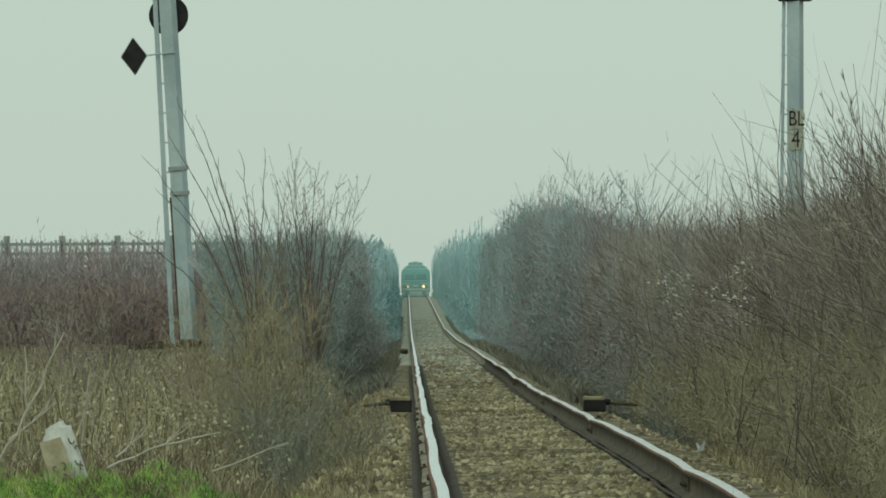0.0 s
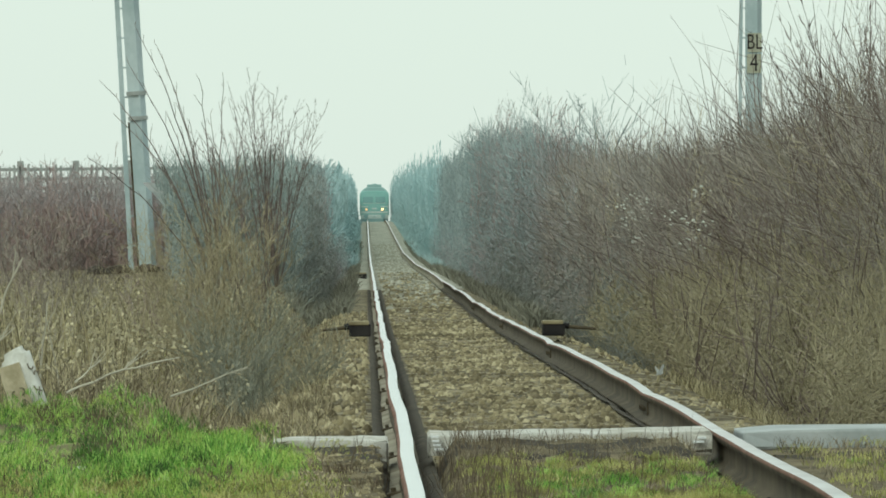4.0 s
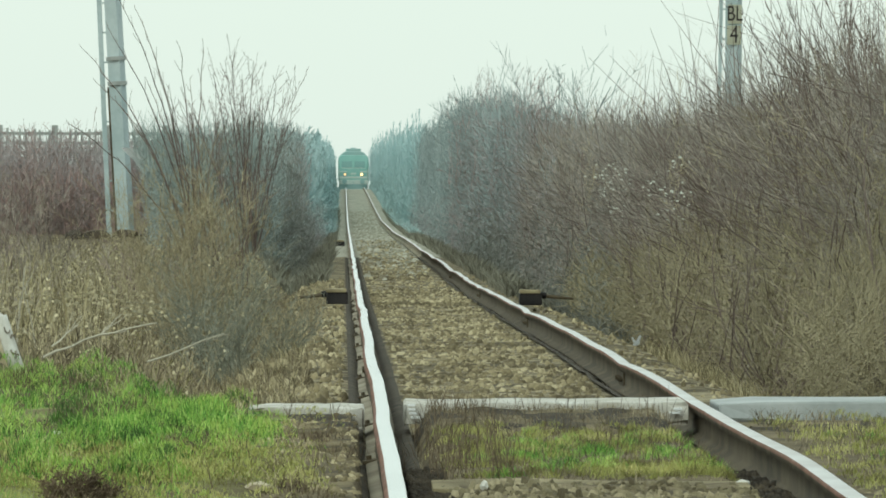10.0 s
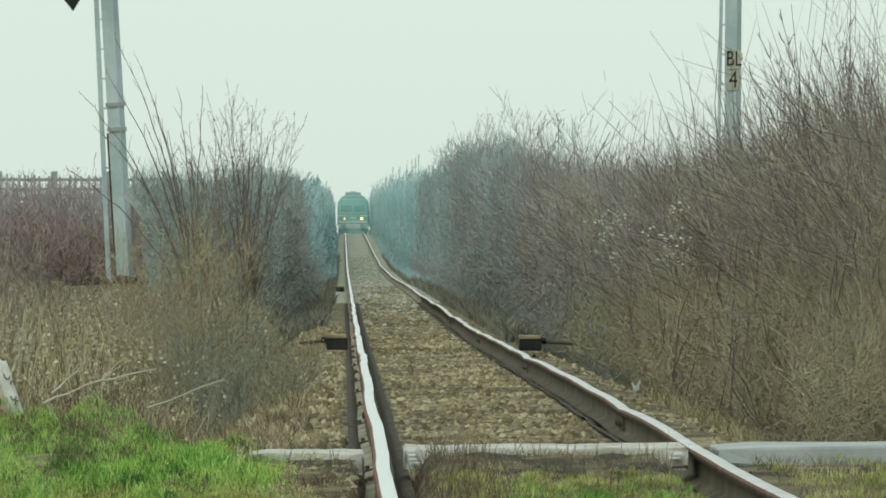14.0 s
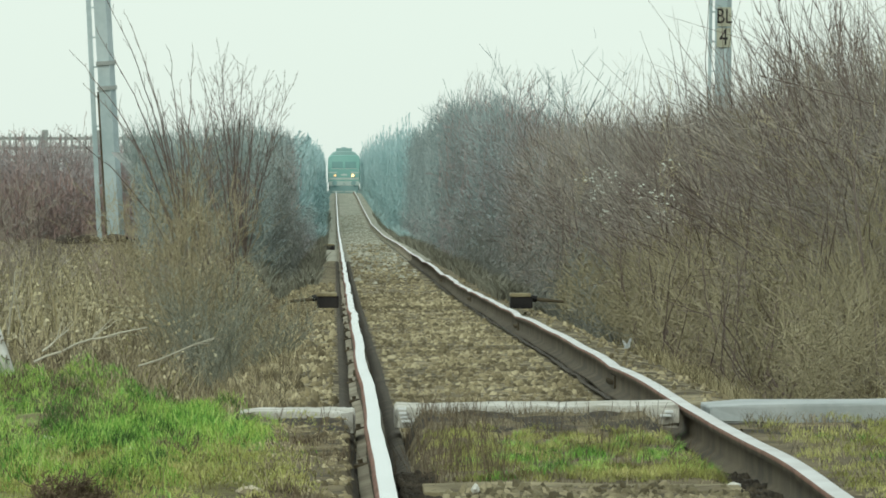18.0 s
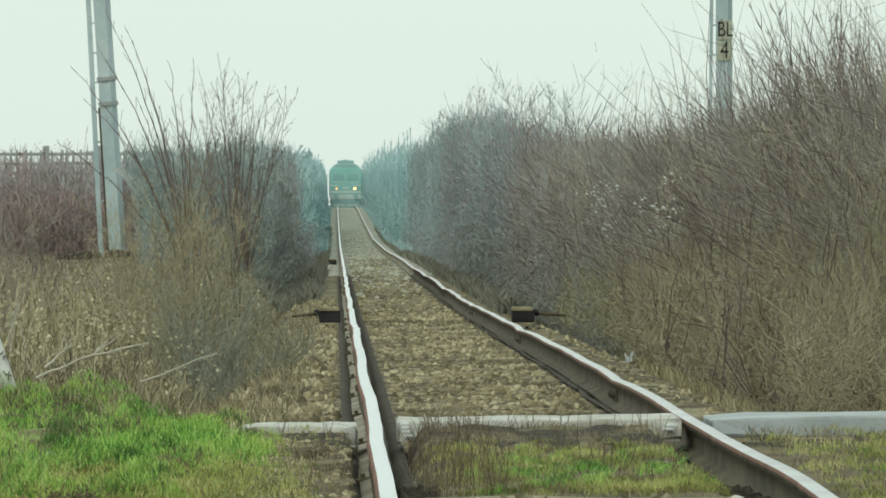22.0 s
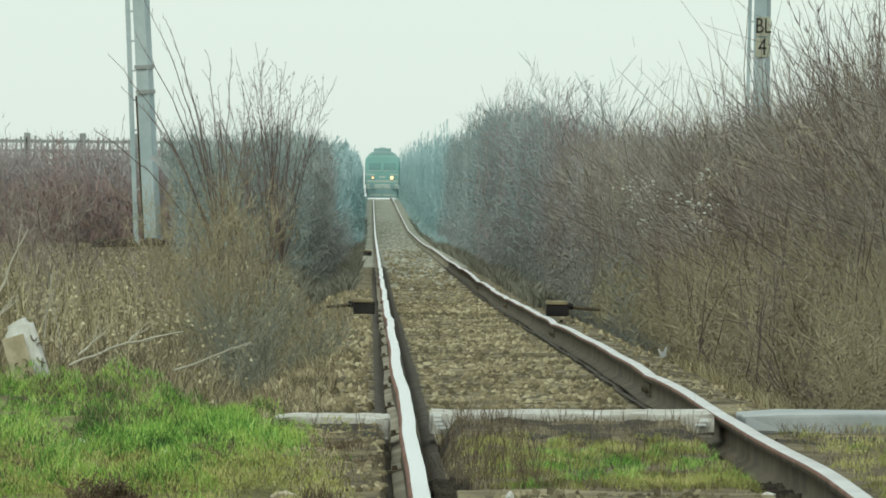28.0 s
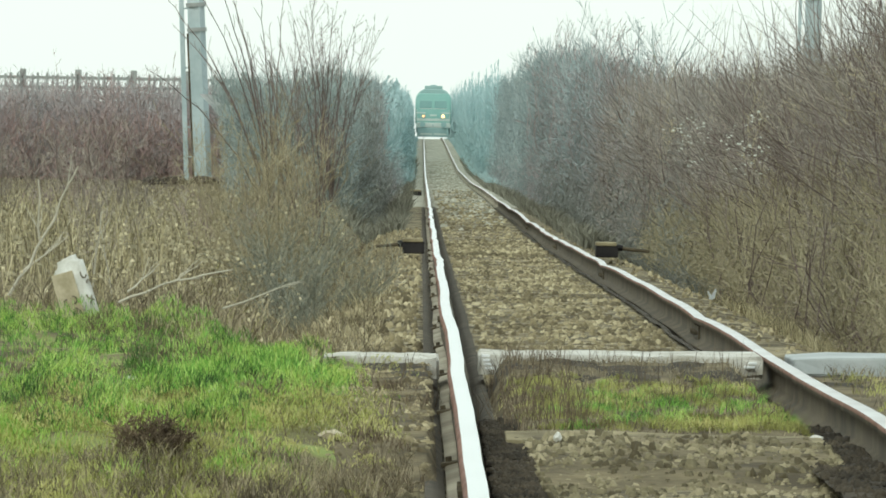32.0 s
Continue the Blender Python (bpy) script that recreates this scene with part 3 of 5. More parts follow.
# ---- shrubs ----
def grow(seed, height, spread, stems, side=7, twig=4, r=0.012, lean=(0, 0), start=0.0, droop=0.0, fan=.95, clip=None, reach=1.0, wild=0.0):
    """Stems, side shoots and fine twigs of one bare shrub, as rows of segments. clip: the shrub is cut off flat at that local x."""
    g = random.Random(seed)
    stems_out, shoots, twigs = [], [], []

    def shoot(p, d, length, r0, nodes, depth):
        rows = (stems_out, shoots, twigs)[depth]
        step = length / nodes
        for i in range(nodes):
            d = (d + Vector((g.gauss(0, .11 + .10 * wild), g.gauss(0, .11 + .10 * wild), g.gauss(0.06, .08) - droop * i / nodes))).normalized()
            q = p + d * step
            if clip is not None and q.x < clip:
                if depth == 0:
                    d.x = abs(d.x) * .3
                    q = p + d * step
                else:
                    return
            a, b = r0 * (1 - .75 * i / nodes), r0 * (1 - .75 * (i + 1) / nodes)
            rows.append((p, q, a, b))
            if depth < 2 and (i + 1) / nodes > (start if depth == 0 else 0.1):
                count = side if depth == 0 else twig
                for _ in range(max(1, round(count / nodes * g.uniform(.5, 1.6)))):
                    t = g.uniform(0, 1)
                    out = Vector((g.gauss(0, 1), g.gauss(0, 1), g.gauss(.25, .5))).normalized()
                    way = (d * g.uniform(.5, 1.1) * (1 - .45 * wild) + out * g.uniform(.5, .9) * (1 + .5 * wild)).normalized()
                    shoot(p.lerp(q, t), way, length * g.uniform(.22, .48) * reach * (1 - .4 * i / nodes), b * (.45 if depth == 0 else .6), 3 if depth == 0 else 2, depth + 1)
            p = q

    for _ in range(stems):
        a, k = g.uniform(0, 2 * math.pi), math.sqrt(g.uniform(0, 1))
        base = Vector((math.cos(a), math.sin(a), 0)) * spread * .04 * k
        d = Vector((math.cos(a) * k * spread / height * fan + lean[0], math.sin(a) * k * spread / height * fan + lean[1], 1)).normalized()
        shoot(base, d, height * g.uniform(.72, 1.0), r * g.uniform(.7, 1.2), 5, 0)
    return stems_out, shoots, twigs


def seg_arrays(rows):
    return (np.array([tuple(q[0]) for q in rows]), np.array([tuple(q[1]) for q in rows]), np.array([q[2] for q in rows]), np.array([q[3] for q in rows]))


def ribbons(p0, p1, r0, r1, rng):
    """The finest twigs: narrow slivers turned every way."""
    d = p1 - p0
    d /= np.maximum(np.linalg.norm(d, axis=1, keepdims=True), 1e-9)
    side = np.cross(d, rng.normal(0, 1, d.shape))
    side /= np.maximum(np.linalg.norm(side, axis=1, keepdims=True), 1e-9)
    v = np.stack([p0 - side * r0[:, None], p0 + side * r0[:, None], p1 + side * r1[:, None], p1 - side * r1[:, None]], 1).reshape(-1, 3)
    return v, (np.arange(len(p0)) * 4)[:, None] + np.array([[0, 1, 2, 3]])


def twig_mesh(name, rows, mat, least=0.0, fine=(), fine_least=None):
    p0, p1, r0, r1 = seg_arrays(rows)
    v, f = prisms(p0, p1, np.maximum(r0, least), np.maximum(r1, least * .7))
    if fine:
        p0, p1, r0, r1 = seg_arrays(fine)
        k = least if fine_least is None else fine_least
        v2, f2 = ribbons(p0, p1, np.maximum(r0, k), np.maximum(r1, k * .7), np.random.default_rng(len(fine)))
        f = np.concatenate([f, f2 + len(v)])
        v = np.concatenate([v, v2])
    return tri_mesh(name, v, f, mat)


def shrub_kind(name, label, group, mat, twig_mat, seed, least=0.0035, light=False, **how):
    stems, shoots, twigs = grow(seed, **how)
    root = thing(name, pose(0, 0, -50), label, "shrub", group)
    few = len(shoots) // 5 if light else len(shoots)
    child("branch_frame", twig_mesh("branch_frame", stems, mat, least * 1.3), root)
    child("crown", twig_mesh("crown", shoots[:few], twig_mat, least, shoots[few:] + twigs, least * 1.2), root)
    return root, float(np.percentile([q[1].z for q in shoots + twigs], 96))


def plant(kinds, spots, used, facing=None):
    """Sets one shrub at each (x, y, top), sized at will. facing: the cut side looks that way along x; else it is turned freely."""
    for x, y, top in spots:
        src, tall = kinds[random.randrange(len(kinds))]
        z = rough_land(x, y) - 0.05
        k = max(.18, (top - z) / tall)
        wide = min(1.5, max(.8, k)) * random.uniform(.92, 1.1)
        turn = random.uniform(0, 360) if facing is None else (0 if facing < 0 else 180) + random.uniform(-7, 7) * (4 if facing == -.5 else 1)
        tip = 3 if facing is None else 1
        m = pose(x, y, z, random.uniform(-tip, tip), random.uniform(-tip, tip), turn)
        if src.name not in used:
            used.add(src.name)
            ob = src
        else:
            ob = copy_thing(src, m)
        ob.matrix_basis = m @ Matrix.Diagonal((1.0 if facing else wide, wide, k, 1))


used = set()
near = [shrub_kind("bramble_shrub", "bare brown thorny shrub leaning over with tangled twigs", "shrubs along the track", M_BARK, M_TWIG, s,
                   height=2.3, spread=1.5, stems=9, side=10, twig=6, r=.010, least=.0014, fan=.9, lean=(-.32, 0), wild=.75) for s in (11, 12, 13)]
near += [shrub_kind("bramble_shrub", "bare olive-brown shrub with fine dry twigs", "shrubs along the track", M_BARK, M_TWIG_OLIVE, s,
                    height=1.7, spread=1.5, stems=9, side=9, twig=6, r=.007, least=.0014, lean=(-.25, 0), wild=.8) for s in (14, 15)]
edge = [shrub_kind("bramble_shrub", "bare shrub cut back along the track", "shrubs along the track", M_BARK, mat, s,
                   height=2.0, spread=1.6, stems=8, side=9, twig=6, r=.009, least=.0015, clip=-.42, fan=1.05, wild=.8) for s, mat in ((16, M_TWIG), (17, M_TWIG_OLIVE), (18, M_TWIG_OLIVE), (19, M_TWIG_RED))]
mid = [shrub_kind("hedge_shrub", "dense bare grey-brown hedge shrub", "shrubs of the cut hedge", mat, mat, s, least=.0034, light=True,
                  height=2.3, spread=1.8, stems=8, side=10, twig=4, r=.009, wild=.8) for s, mat in ((21, M_TWIG_HAZE_GREY), (22, M_TWIG_MAUVE), (23, M_TWIG_RED))]
cut = [shrub_kind("hedge_shrub", "dense bare hedge shrub cut flat on the track side", "shrubs of the cut hedge", mat, mat, s, least=.0036, light=True,
                  height=2.3, spread=1.8, stems=8, side=10, twig=4, r=.009, clip=-.55, fan=.8, wild=.8) for s, mat in ((24, M_TWIG_HAZE_GREY), (25, M_TWIG_MAUVE), (26, M_TWIG_RED), (27, M_TWIG_HAZE_GREY))]
dim = [shrub_kind("hedge_shrub", "low hedge shrub beside the track, shade and haze painted in", "shrubs of the cut hedge", M_TEAL_TWIG, M_TEAL_TWIG, s, least=.0032, light=True,
                  height=1.6, spread=1.5, stems=8, side=10, twig=5, r=.007, clip=-.42, fan=.9, wild=.8) for s in (28, 29)]
red = [shrub_kind("thicket_shrub", "reddish-brown bare thicket shrub", "shrubs of the reddish thicket", M_TWIG_RED, M_TWIG_RED, s, least=.0034, light=True,
                  height=2.0, spread=1.9, stems=9, side=10, twig=4, r=.009, wild=.7) for s in (31, 32)]

R_Y = [40, 46, 55, 63, 74, 90, 112, 130, 140, 150, 184, 236, 246, 300, 400, 520, 760]
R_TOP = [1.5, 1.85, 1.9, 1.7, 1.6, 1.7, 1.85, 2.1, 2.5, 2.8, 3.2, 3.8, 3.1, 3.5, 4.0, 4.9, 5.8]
BACK_Y, BACK_TOP = [46, 80, 110, 130, 150, 180, 210, 310], [1.9, 1.75, 1.95, 2.1, 2.25, 2.55, 3.0, 3.3]
L_Y = [112, 118, 165, 190, 253, 570, 850]
L_TOP = [1.8, 2.0, 2.1, 2.45, 2.85, 4.8, 5.6]


def row(y0, y1, gap, x, jitter, tops, factor=1.0, deep=0.0):
    out, y = [], y0
    while y < y1:
        out.append((x + random.uniform(-jitter, jitter) + deep * random.random() ** 1.5, y, float(np.interp(y, *tops)) * factor * random.uniform(.9, 1.05)))
        y += gap * random.uniform(.75, 1.3)
    return out


def low(y0, y1, gap, x, h):
    out, y = [], y0
    while y < y1:
        out.append((x + random.uniform(-.1, .1), y, float(line_z(y)) + h * random.uniform(.6, 1.2)))
        y += gap * random.uniform(.75, 1.3)
    return out


R, B, L = (R_Y, R_TOP), (BACK_Y, BACK_TOP), (L_Y, L_TOP)
plant(edge[:3], row(44.5, 62, 1.4, 2.15, .06, R, .78, .55), used, -1)
plant(edge[:1] + edge[2:], row(62, 108, 1.3, 2.1, .06, R, .92, .6), used, -1)
plant(edge, low(47, 70, 1.5, 2.0, .7), used, -1)
plant(dim, low(76, 112, 1.9, 1.95, .75) + low(112, 170, 2.6, 1.85, .8), used, -1)
plant(near, row(46, 72, 1.7, 3.3, .4, B, .88) + row(52, 80, 2.6, 4.7, .8, B, .9), used, -.5)
plant(near[:3], row(72, 110, 2.2, 3.5, .4, B) + row(80, 118, 2.8, 5.0, .8, B), used, -.5)
plant(near[:3], [(x, y, top * .77) for x, y, top in ((3.1, 48, 2.45), (2.95, 51.5, 2.5), (3.35, 54.0, 2.6), (3.3, 57.5, 2.5), (3.8, 60, 2.6), (3.55, 49.5, 2.55), (3.9, 53, 2.7), (4.2, 58, 2.75))], used, -.5)
plant(cut, row(108, 215, 2.1, 2.25, .06, R, .97, .5), used, -1)
plant(mid, row(112, 215, 3.8, 4.1, .5, B) + row(130, 200, 5, 7.5, 1.5, B, .9), used)
plant([cut[0], cut[3]], row(215, 312, 3.2, 2.3, .10, R, .97), used, -1)
plant(mid, row(220, 310, 6, 4.4, .6, B), used)
plant(cut[:2], low(160, 310, 4.5, 1.95, .8), used, -1)
plant(red, [(x + random.uniform(-.4, .4), y + random.uniform(-1, 1), random.uniform(1.9, 2.15)) for y in (122, 131) for x in (6.3, 8.0, 9.8)], used)
# the clipped hedge by the line and the thicket behind the mast
plant(dim, row(124, 166, 1.8, -2.15, .08, L, .96), used, 1)
plant(mid, row(148, 168, 2.4, -3.6, .3, L), used)
plant(mid, [(x + random.uniform(-.4, .4), y + random.uniform(-1.5, 1.5), random.uniform(1.95, 2.25)) for y in (153, 159, 166)
            for x in (-4.6, -5.6, -6.6, -7.6, -8.6, -9.6, -10.6)], used)
plant(red, [(x + random.uniform(-.35, .35), y + random.uniform(-1, 1), random.uniform(1.55, 1.95)) for y in (145.5, 149)
            for x in (-3.2, -4.1, -5.0, -5.9, -6.8, -7.8, -8.8, -9.8)], used)
plant(mid + red, [(x + random.uniform(-.5, .5), y + random.uniform(-3, 3), t + random.uniform(-.12, .12)) for y, t in ((184, 2.05), (206, 2.2), (232, 2.35))
                  for x in (-5.2, -6.6, -8.0, -9.4, -10.8, -12.2, -13.6)], used)
plant(cut, row(168, 210, 2.4, -2.35, .08, L), used, 1)
plant(mid, row(172, 210, 4, -3.9, .4, L, .97), used)


def hedge_core(label, side, front, y0, y1, tops, share, depth, mat, seed, gap=.45):
    """The dense growth inside a hedge: a lumpy mass with a closed near end."""
    way = [(front + side * depth * (1 - i / 24), y0) for i in range(24)]
    y = y0
    while y < y1:
        way.append((front, y))
        y += gap
    rows = 14
    v, f = [], []
    for j, (x, y) in enumerate(way):
        top = float(np.interp(y, *tops)) * share + .22 * noise.noise(Vector((x / .7, y / .9, seed)))
        foot = min(rough_land(x, y), float(line_z(y)) - .3) - .1
        for i in range(rows):
            h = i / (rows - 1)
            bump = .20 * noise.noise(Vector((x / .5, y / .8, h * 4 + seed))) + .09 * noise.noise(Vector((x / .16, y / .25, h * 12 + seed)))
            inward = .45 * h ** 5 - bump
            v.append((x + side * inward, y + (inward if j < 24 else .3 * bump), foot + (top - foot) * (h if h < 1 else 1.0)))
        v.append((x + side * 1.2 if j >= 24 else x, y + .2 if j >= 24 else y + 1.5, top - .5))
        if j:
            o = (j - 1) * (rows + 1)
            f += [(o + i, o + i + 1, o + i + rows + 2, o + i + rows + 1) for i in range(rows)]
    tagged(new("hedge", tri_mesh("hedge", v, f, mat)), label, "hedge", kind="stuff")


hedge_core("dense dark inside of the cut hedge by the line", -1, -2.2, 127, 168, L, .84, 1.8, M_INNER, 3)
hedge_core("dense reddish inside of the thicket behind the mast", -1, -3.9, 150, 170, ([150, 170], [2.0, 2.1]), .84, 8.5, M_INNER_RED, 5, .9)
hedge_core("dense inside of the cut hedge along the line", 1, 2.45, 76, 214, R, .80, 3.4, M_INNER, 7)


plant(mid + red, [(x, y + random.uniform(-.7, .7), random.uniform(1.9, 2.12)) for y in (144, 147) for x in (-3.0, -3.8, -4.6, -6.0, -7.0, -8.0, -9.0, -10.0)], used)


plant(dim, low(126, 168, 2.3, -1.85, .85), used, 1)
plant(cut[:2], low(168, 215, 2.8, -1.85, .85), used, 1)


def tangle(label, n, xr, y0, y1, tops, share, mat, seed, bias=2.0, reach=(.08, .34), thick=.000042, tilt=0.0, low=0.0, lift=1.1):
    """Fine crooked twigs that fill the face of a hedge."""
    rng = np.random.default_rng(seed)
    y = y0 * (y1 / y0) ** rng.uniform(0, 1, n)
    h = low + (1 - low) * rng.uniform(0, 1, n) ** .85
    foot = line_z(y) - .22
    clump = np.array([noise.noise(Vector((a / .55, b * 4.0, seed))) for a, b in zip(y, h)])
    top = np.interp(y, *tops) * share * (1 + .10 * np.array([noise.noise(Vector((a / .8, seed, 3))) for a in y]))
    x = xr[0] + (xr[1] - xr[0]) * rng.uniform(0, 1, n) ** bias + np.sign(xr[1] - xr[0]) * (.25 * h ** 3 + .16 * clump)
    keep = (clump > rng.uniform(-1.3, .25, n)) & (rng.uniform(0, 1, n) > .6 * h ** 4)
    p = np.stack([x, y, foot + (top - foot) * h], 1)[keep]
    m = len(p)
    tip = (h[keep] ** 5)[:, None]
    d = rng.normal(0, 1, (m, 3)) * [.75, .8, .6] + [tilt, 0, lift] + tip * [[0, 0, 1.0]]
    d /= np.linalg.norm(d, axis=1, keepdims=True)
    e = d + rng.normal(0, .3, (m, 3)) + [0, 0, .2]
    e /= np.linalg.norm(e, axis=1, keepdims=True)
    size = rng.uniform(*reach, m)[:, None] * (1 + .7 * tip)
    q, r = p + d * size * .55, thick * p[:, 1] * rng.uniform(.7, 1.4, m)
    v1, f1 = ribbons(p, q, r, r * .8, rng)
    v2, f2 = ribbons(q, q + e * size * .5, r * .8, r * .4, rng)
    tagged(new("hedge_twigs", tri_mesh("hedge_twigs", np.concatenate([v1, v2]), np.concatenate([f1, f2 + len(v1)]), mat)), label, "hedge", kind="stuff")


tangle("straw-coloured dead growth at the foot of the shrubs", 26000, (1.65, 2.4), 42, 92, ([40, 46, 64, 92], [.3, .62, .6, .25]), 1.0, M_TANGLE_TAN, 210, tilt=.2, lift=.6, reach=(.08, .28))
tangle("tangled straw-coloured twigs low in the shrubs", 26000, (1.95, 3.2), 44.5, 74, R, .5, M_TANGLE_TAN, 201, tilt=.3, lift=.6, reach=(.12, .4))
tangle("tangled brown twigs of the shrubs along the track", 24000, (2.1, 3.4), 45, 78, R, .9, M_TANGLE, 202, tilt=-.7, low=.15, lift=.7, reach=(.15, .5))
tangle("dark bare stems slanting through the shrubs", 3600, (2.0, 3.2), 45, 76, R, .85, M_BARK, 212, tilt=-.75, low=.05, lift=1.1, reach=(.3, .9), thick=.00005)
tangle("dark bare stems in the hedge", 2600, (1.9, 2.8), 70, 130, R, .85, M_BARK, 213, tilt=-.4, low=.05, lift=1.2, reach=(.25, .7))
tangle("tangled brown twigs of the shrubs along the track", 38000, (1.9, 3.0), 68, 125, R, .92, M_TANGLE, 203, tilt=-.3, lift=.6, reach=(.1, .36))
tangle("tangled mauve-grey twigs of the hedge", 46000, (1.95, 3.0), 85, 215, R, .85, M_TANGLE_MAUVE, 204, lift=.6, reach=(.1, .36))
tangle("tangled twigs of the hedge, haze painted blue-grey", 26000, (2.0, 3.0), 150, 330, R, .9, M_TANGLE_HAZE, 205, lift=.6, reach=(.15, .5))
tangle("tangled twigs of the clipped hedge, teal haze painted in", 17000, (-2.1, -4.0), 124, 128.5, L, .95, M_TANGLE_HAZE_TEAL, 206, bias=1.0, lift=.7)
tangle("tangled twigs of the clipped hedge, teal haze painted in", 15000, (-1.95, -2.6), 124, 168, L, .97, M_TANGLE_HAZE_TEAL, 207, lift=.7)
tangle("tangled twigs of the hedge, haze painted blue-grey", 9000, (-1.95, -2.6), 166, 230, L, .97, M_TANGLE_HAZE, 209)
tangle("tangled mauve-grey twigs of the thicket", 24000, (-3.0, -11.5), 144, 150, ([100, 200], [1.85, 1.85]), 1.0, M_TWIG_MAUVE, 208, bias=1.0, low=.3)
tangle("tangled reddish twigs low in the thicket", 14000, (-3.0, -11.5), 143.5, 147, ([100, 200], [1.25, 1.25]), 1.0, M_TANGLE_RED, 211, bias=1.0)


def far_thicket(name, label, side, y0, y1, tops, mat, seed, front):
    g = random.Random(seed)
    stems, twigs = [], []
    y = y0
    k = 0
    while y < y1:
        a, b, c = grow(seed + k % 6, 2.3, 1.9, 9, side=5, twig=2, r=.02, clip=-.55, fan=.8)
        tall = float(np.percentile([q[1].z for q in b + c], 96))
        for depth in (-1, 0, 1):
            x = front + side * (1.5 * depth if depth >= 0 else -.15)
            top = float(np.interp(y, *tops)) * g.uniform(.95, 1.04) if depth >= 0 else float(line_z(y)) + g.uniform(.6, 1.1)
            z = rough_land(x, y) - .1
            m = pose(x + g.uniform(-.1, .1), y + g.uniform(-1, 1), z, 0, 0, (0 if side > 0 else 180) + g.uniform(-8, 8)) @ Matrix.Diagonal((1.1, 1.3, (top - z) / tall, 1))
            stems += [(m @ p, m @ q, r0, r1) for p, q, r0, r1 in a]
            twigs += [(m @ p, m @ q, r0, r1) for p, q, r0, r1 in b + c]
        y += 6.5 + (y - y0) * .016
        k += 1
    v, f = ([], [])
    n, y = 0, y0
    while y < y1:
        top, foot = float(np.interp(y, *tops)), float(line_z(y)) - .5
        for i in range(10):
            h = i / 9
            x = front - side * (.36 - .5 * h ** 4) + .16 * noise.noise(Vector((y / 1.7, h * 5, seed)))
            v.append((x, y, foot + (top * .9 - foot) * h + .3 * h * noise.noise(Vector((y / 2.3, 7, seed)))))
        v.append((front + side * 2.5, y, top * .88))
        if n:
            o = (n - 1) * 11
            f += [(o + i, o + i + 1, o + i + 12, o + i + 11) for i in range(10)]
        n += 1
        y += 1.6
    core = tri_mesh("hedge_core", v, f, mat)
    ob = tagged(new(name, twig_mesh(name, stems, mat, .022, twigs, .020)), label, "hedge", kind="stuff")
    child("inner_growth", core, ob, "dense inner growth of the hedge")


# The haze on the far hedges is only their paler base colour.
far_thicket("far_hedge", "distant hedge along the line, haze painted pale grey-blue", -1, 210, 860, L, M_HAZE_TWIG, 51, -2.27)
far_thicket("far_hedge", "distant hedge along the line, haze painted pale grey-blue", 1, 306, 860, R, M_HAZE_TWIG, 61, 2.32)


# ---- trees and single shrubs ----
def bare_tree(name, label, x, y, seed, mat, category="tree", turn=0, least=.006, top=None, crown=None, foot=None, **how):
    stems, shoots, twigs = grow(seed, **how)
    z = (rough_land(x, y) if foot is None else foot) - .05
    ob = thing(name, pose(x, y, z, 0, 0, turn), label, category)
    if top:
        k = (top - z) / float(np.percentile([q[1].z for q in shoots + twigs], 99))
        ob.matrix_basis = ob.matrix_basis @ Matrix.Diagonal((1, 1, k, 1))
    child("trunk", twig_mesh("trunk", stems, mat, least * 1.4), ob)
    child("crown", twig_mesh("crown", shoots, crown or mat, least, twigs), ob)
    return ob


bare_tree("bare_tree", "slim bare many-stemmed tree above the hedge", -2.3, 110, 71, M_BARK, crown=M_BARK, top=3.0, height=2.9, spread=.75, stems=8, side=20, twig=9, r=.011, start=.3, reach=.55, least=.0024)
bare_tree("bare_tree", "slim bare tree with upright twigs", -2.3, 121, 72, M_BARK, crown=M_BARK, top=2.95, height=2.9, spread=.34, stems=11, side=20, twig=10, r=.009, start=.35, lean=(-.03, 0), reach=.38, least=.0026)
bare_tree("bare_tree", "slim bare tree with upright twigs", -2.75, 116, 74, M_BARK, crown=M_BARK, top=2.5, height=2.5, spread=.6, stems=4, side=14, twig=9, r=.009, start=.35, reach=.55, least=.0022)
bare_tree("bare_tree", "slender bare tree with a dark trunk beside the track", -2.22, 86, 75, M_BARK, crown=M_BARK, top=1.95, height=1.9, spread=.55, stems=3, side=8, twig=6, r=.014, start=.15, least=.0022)


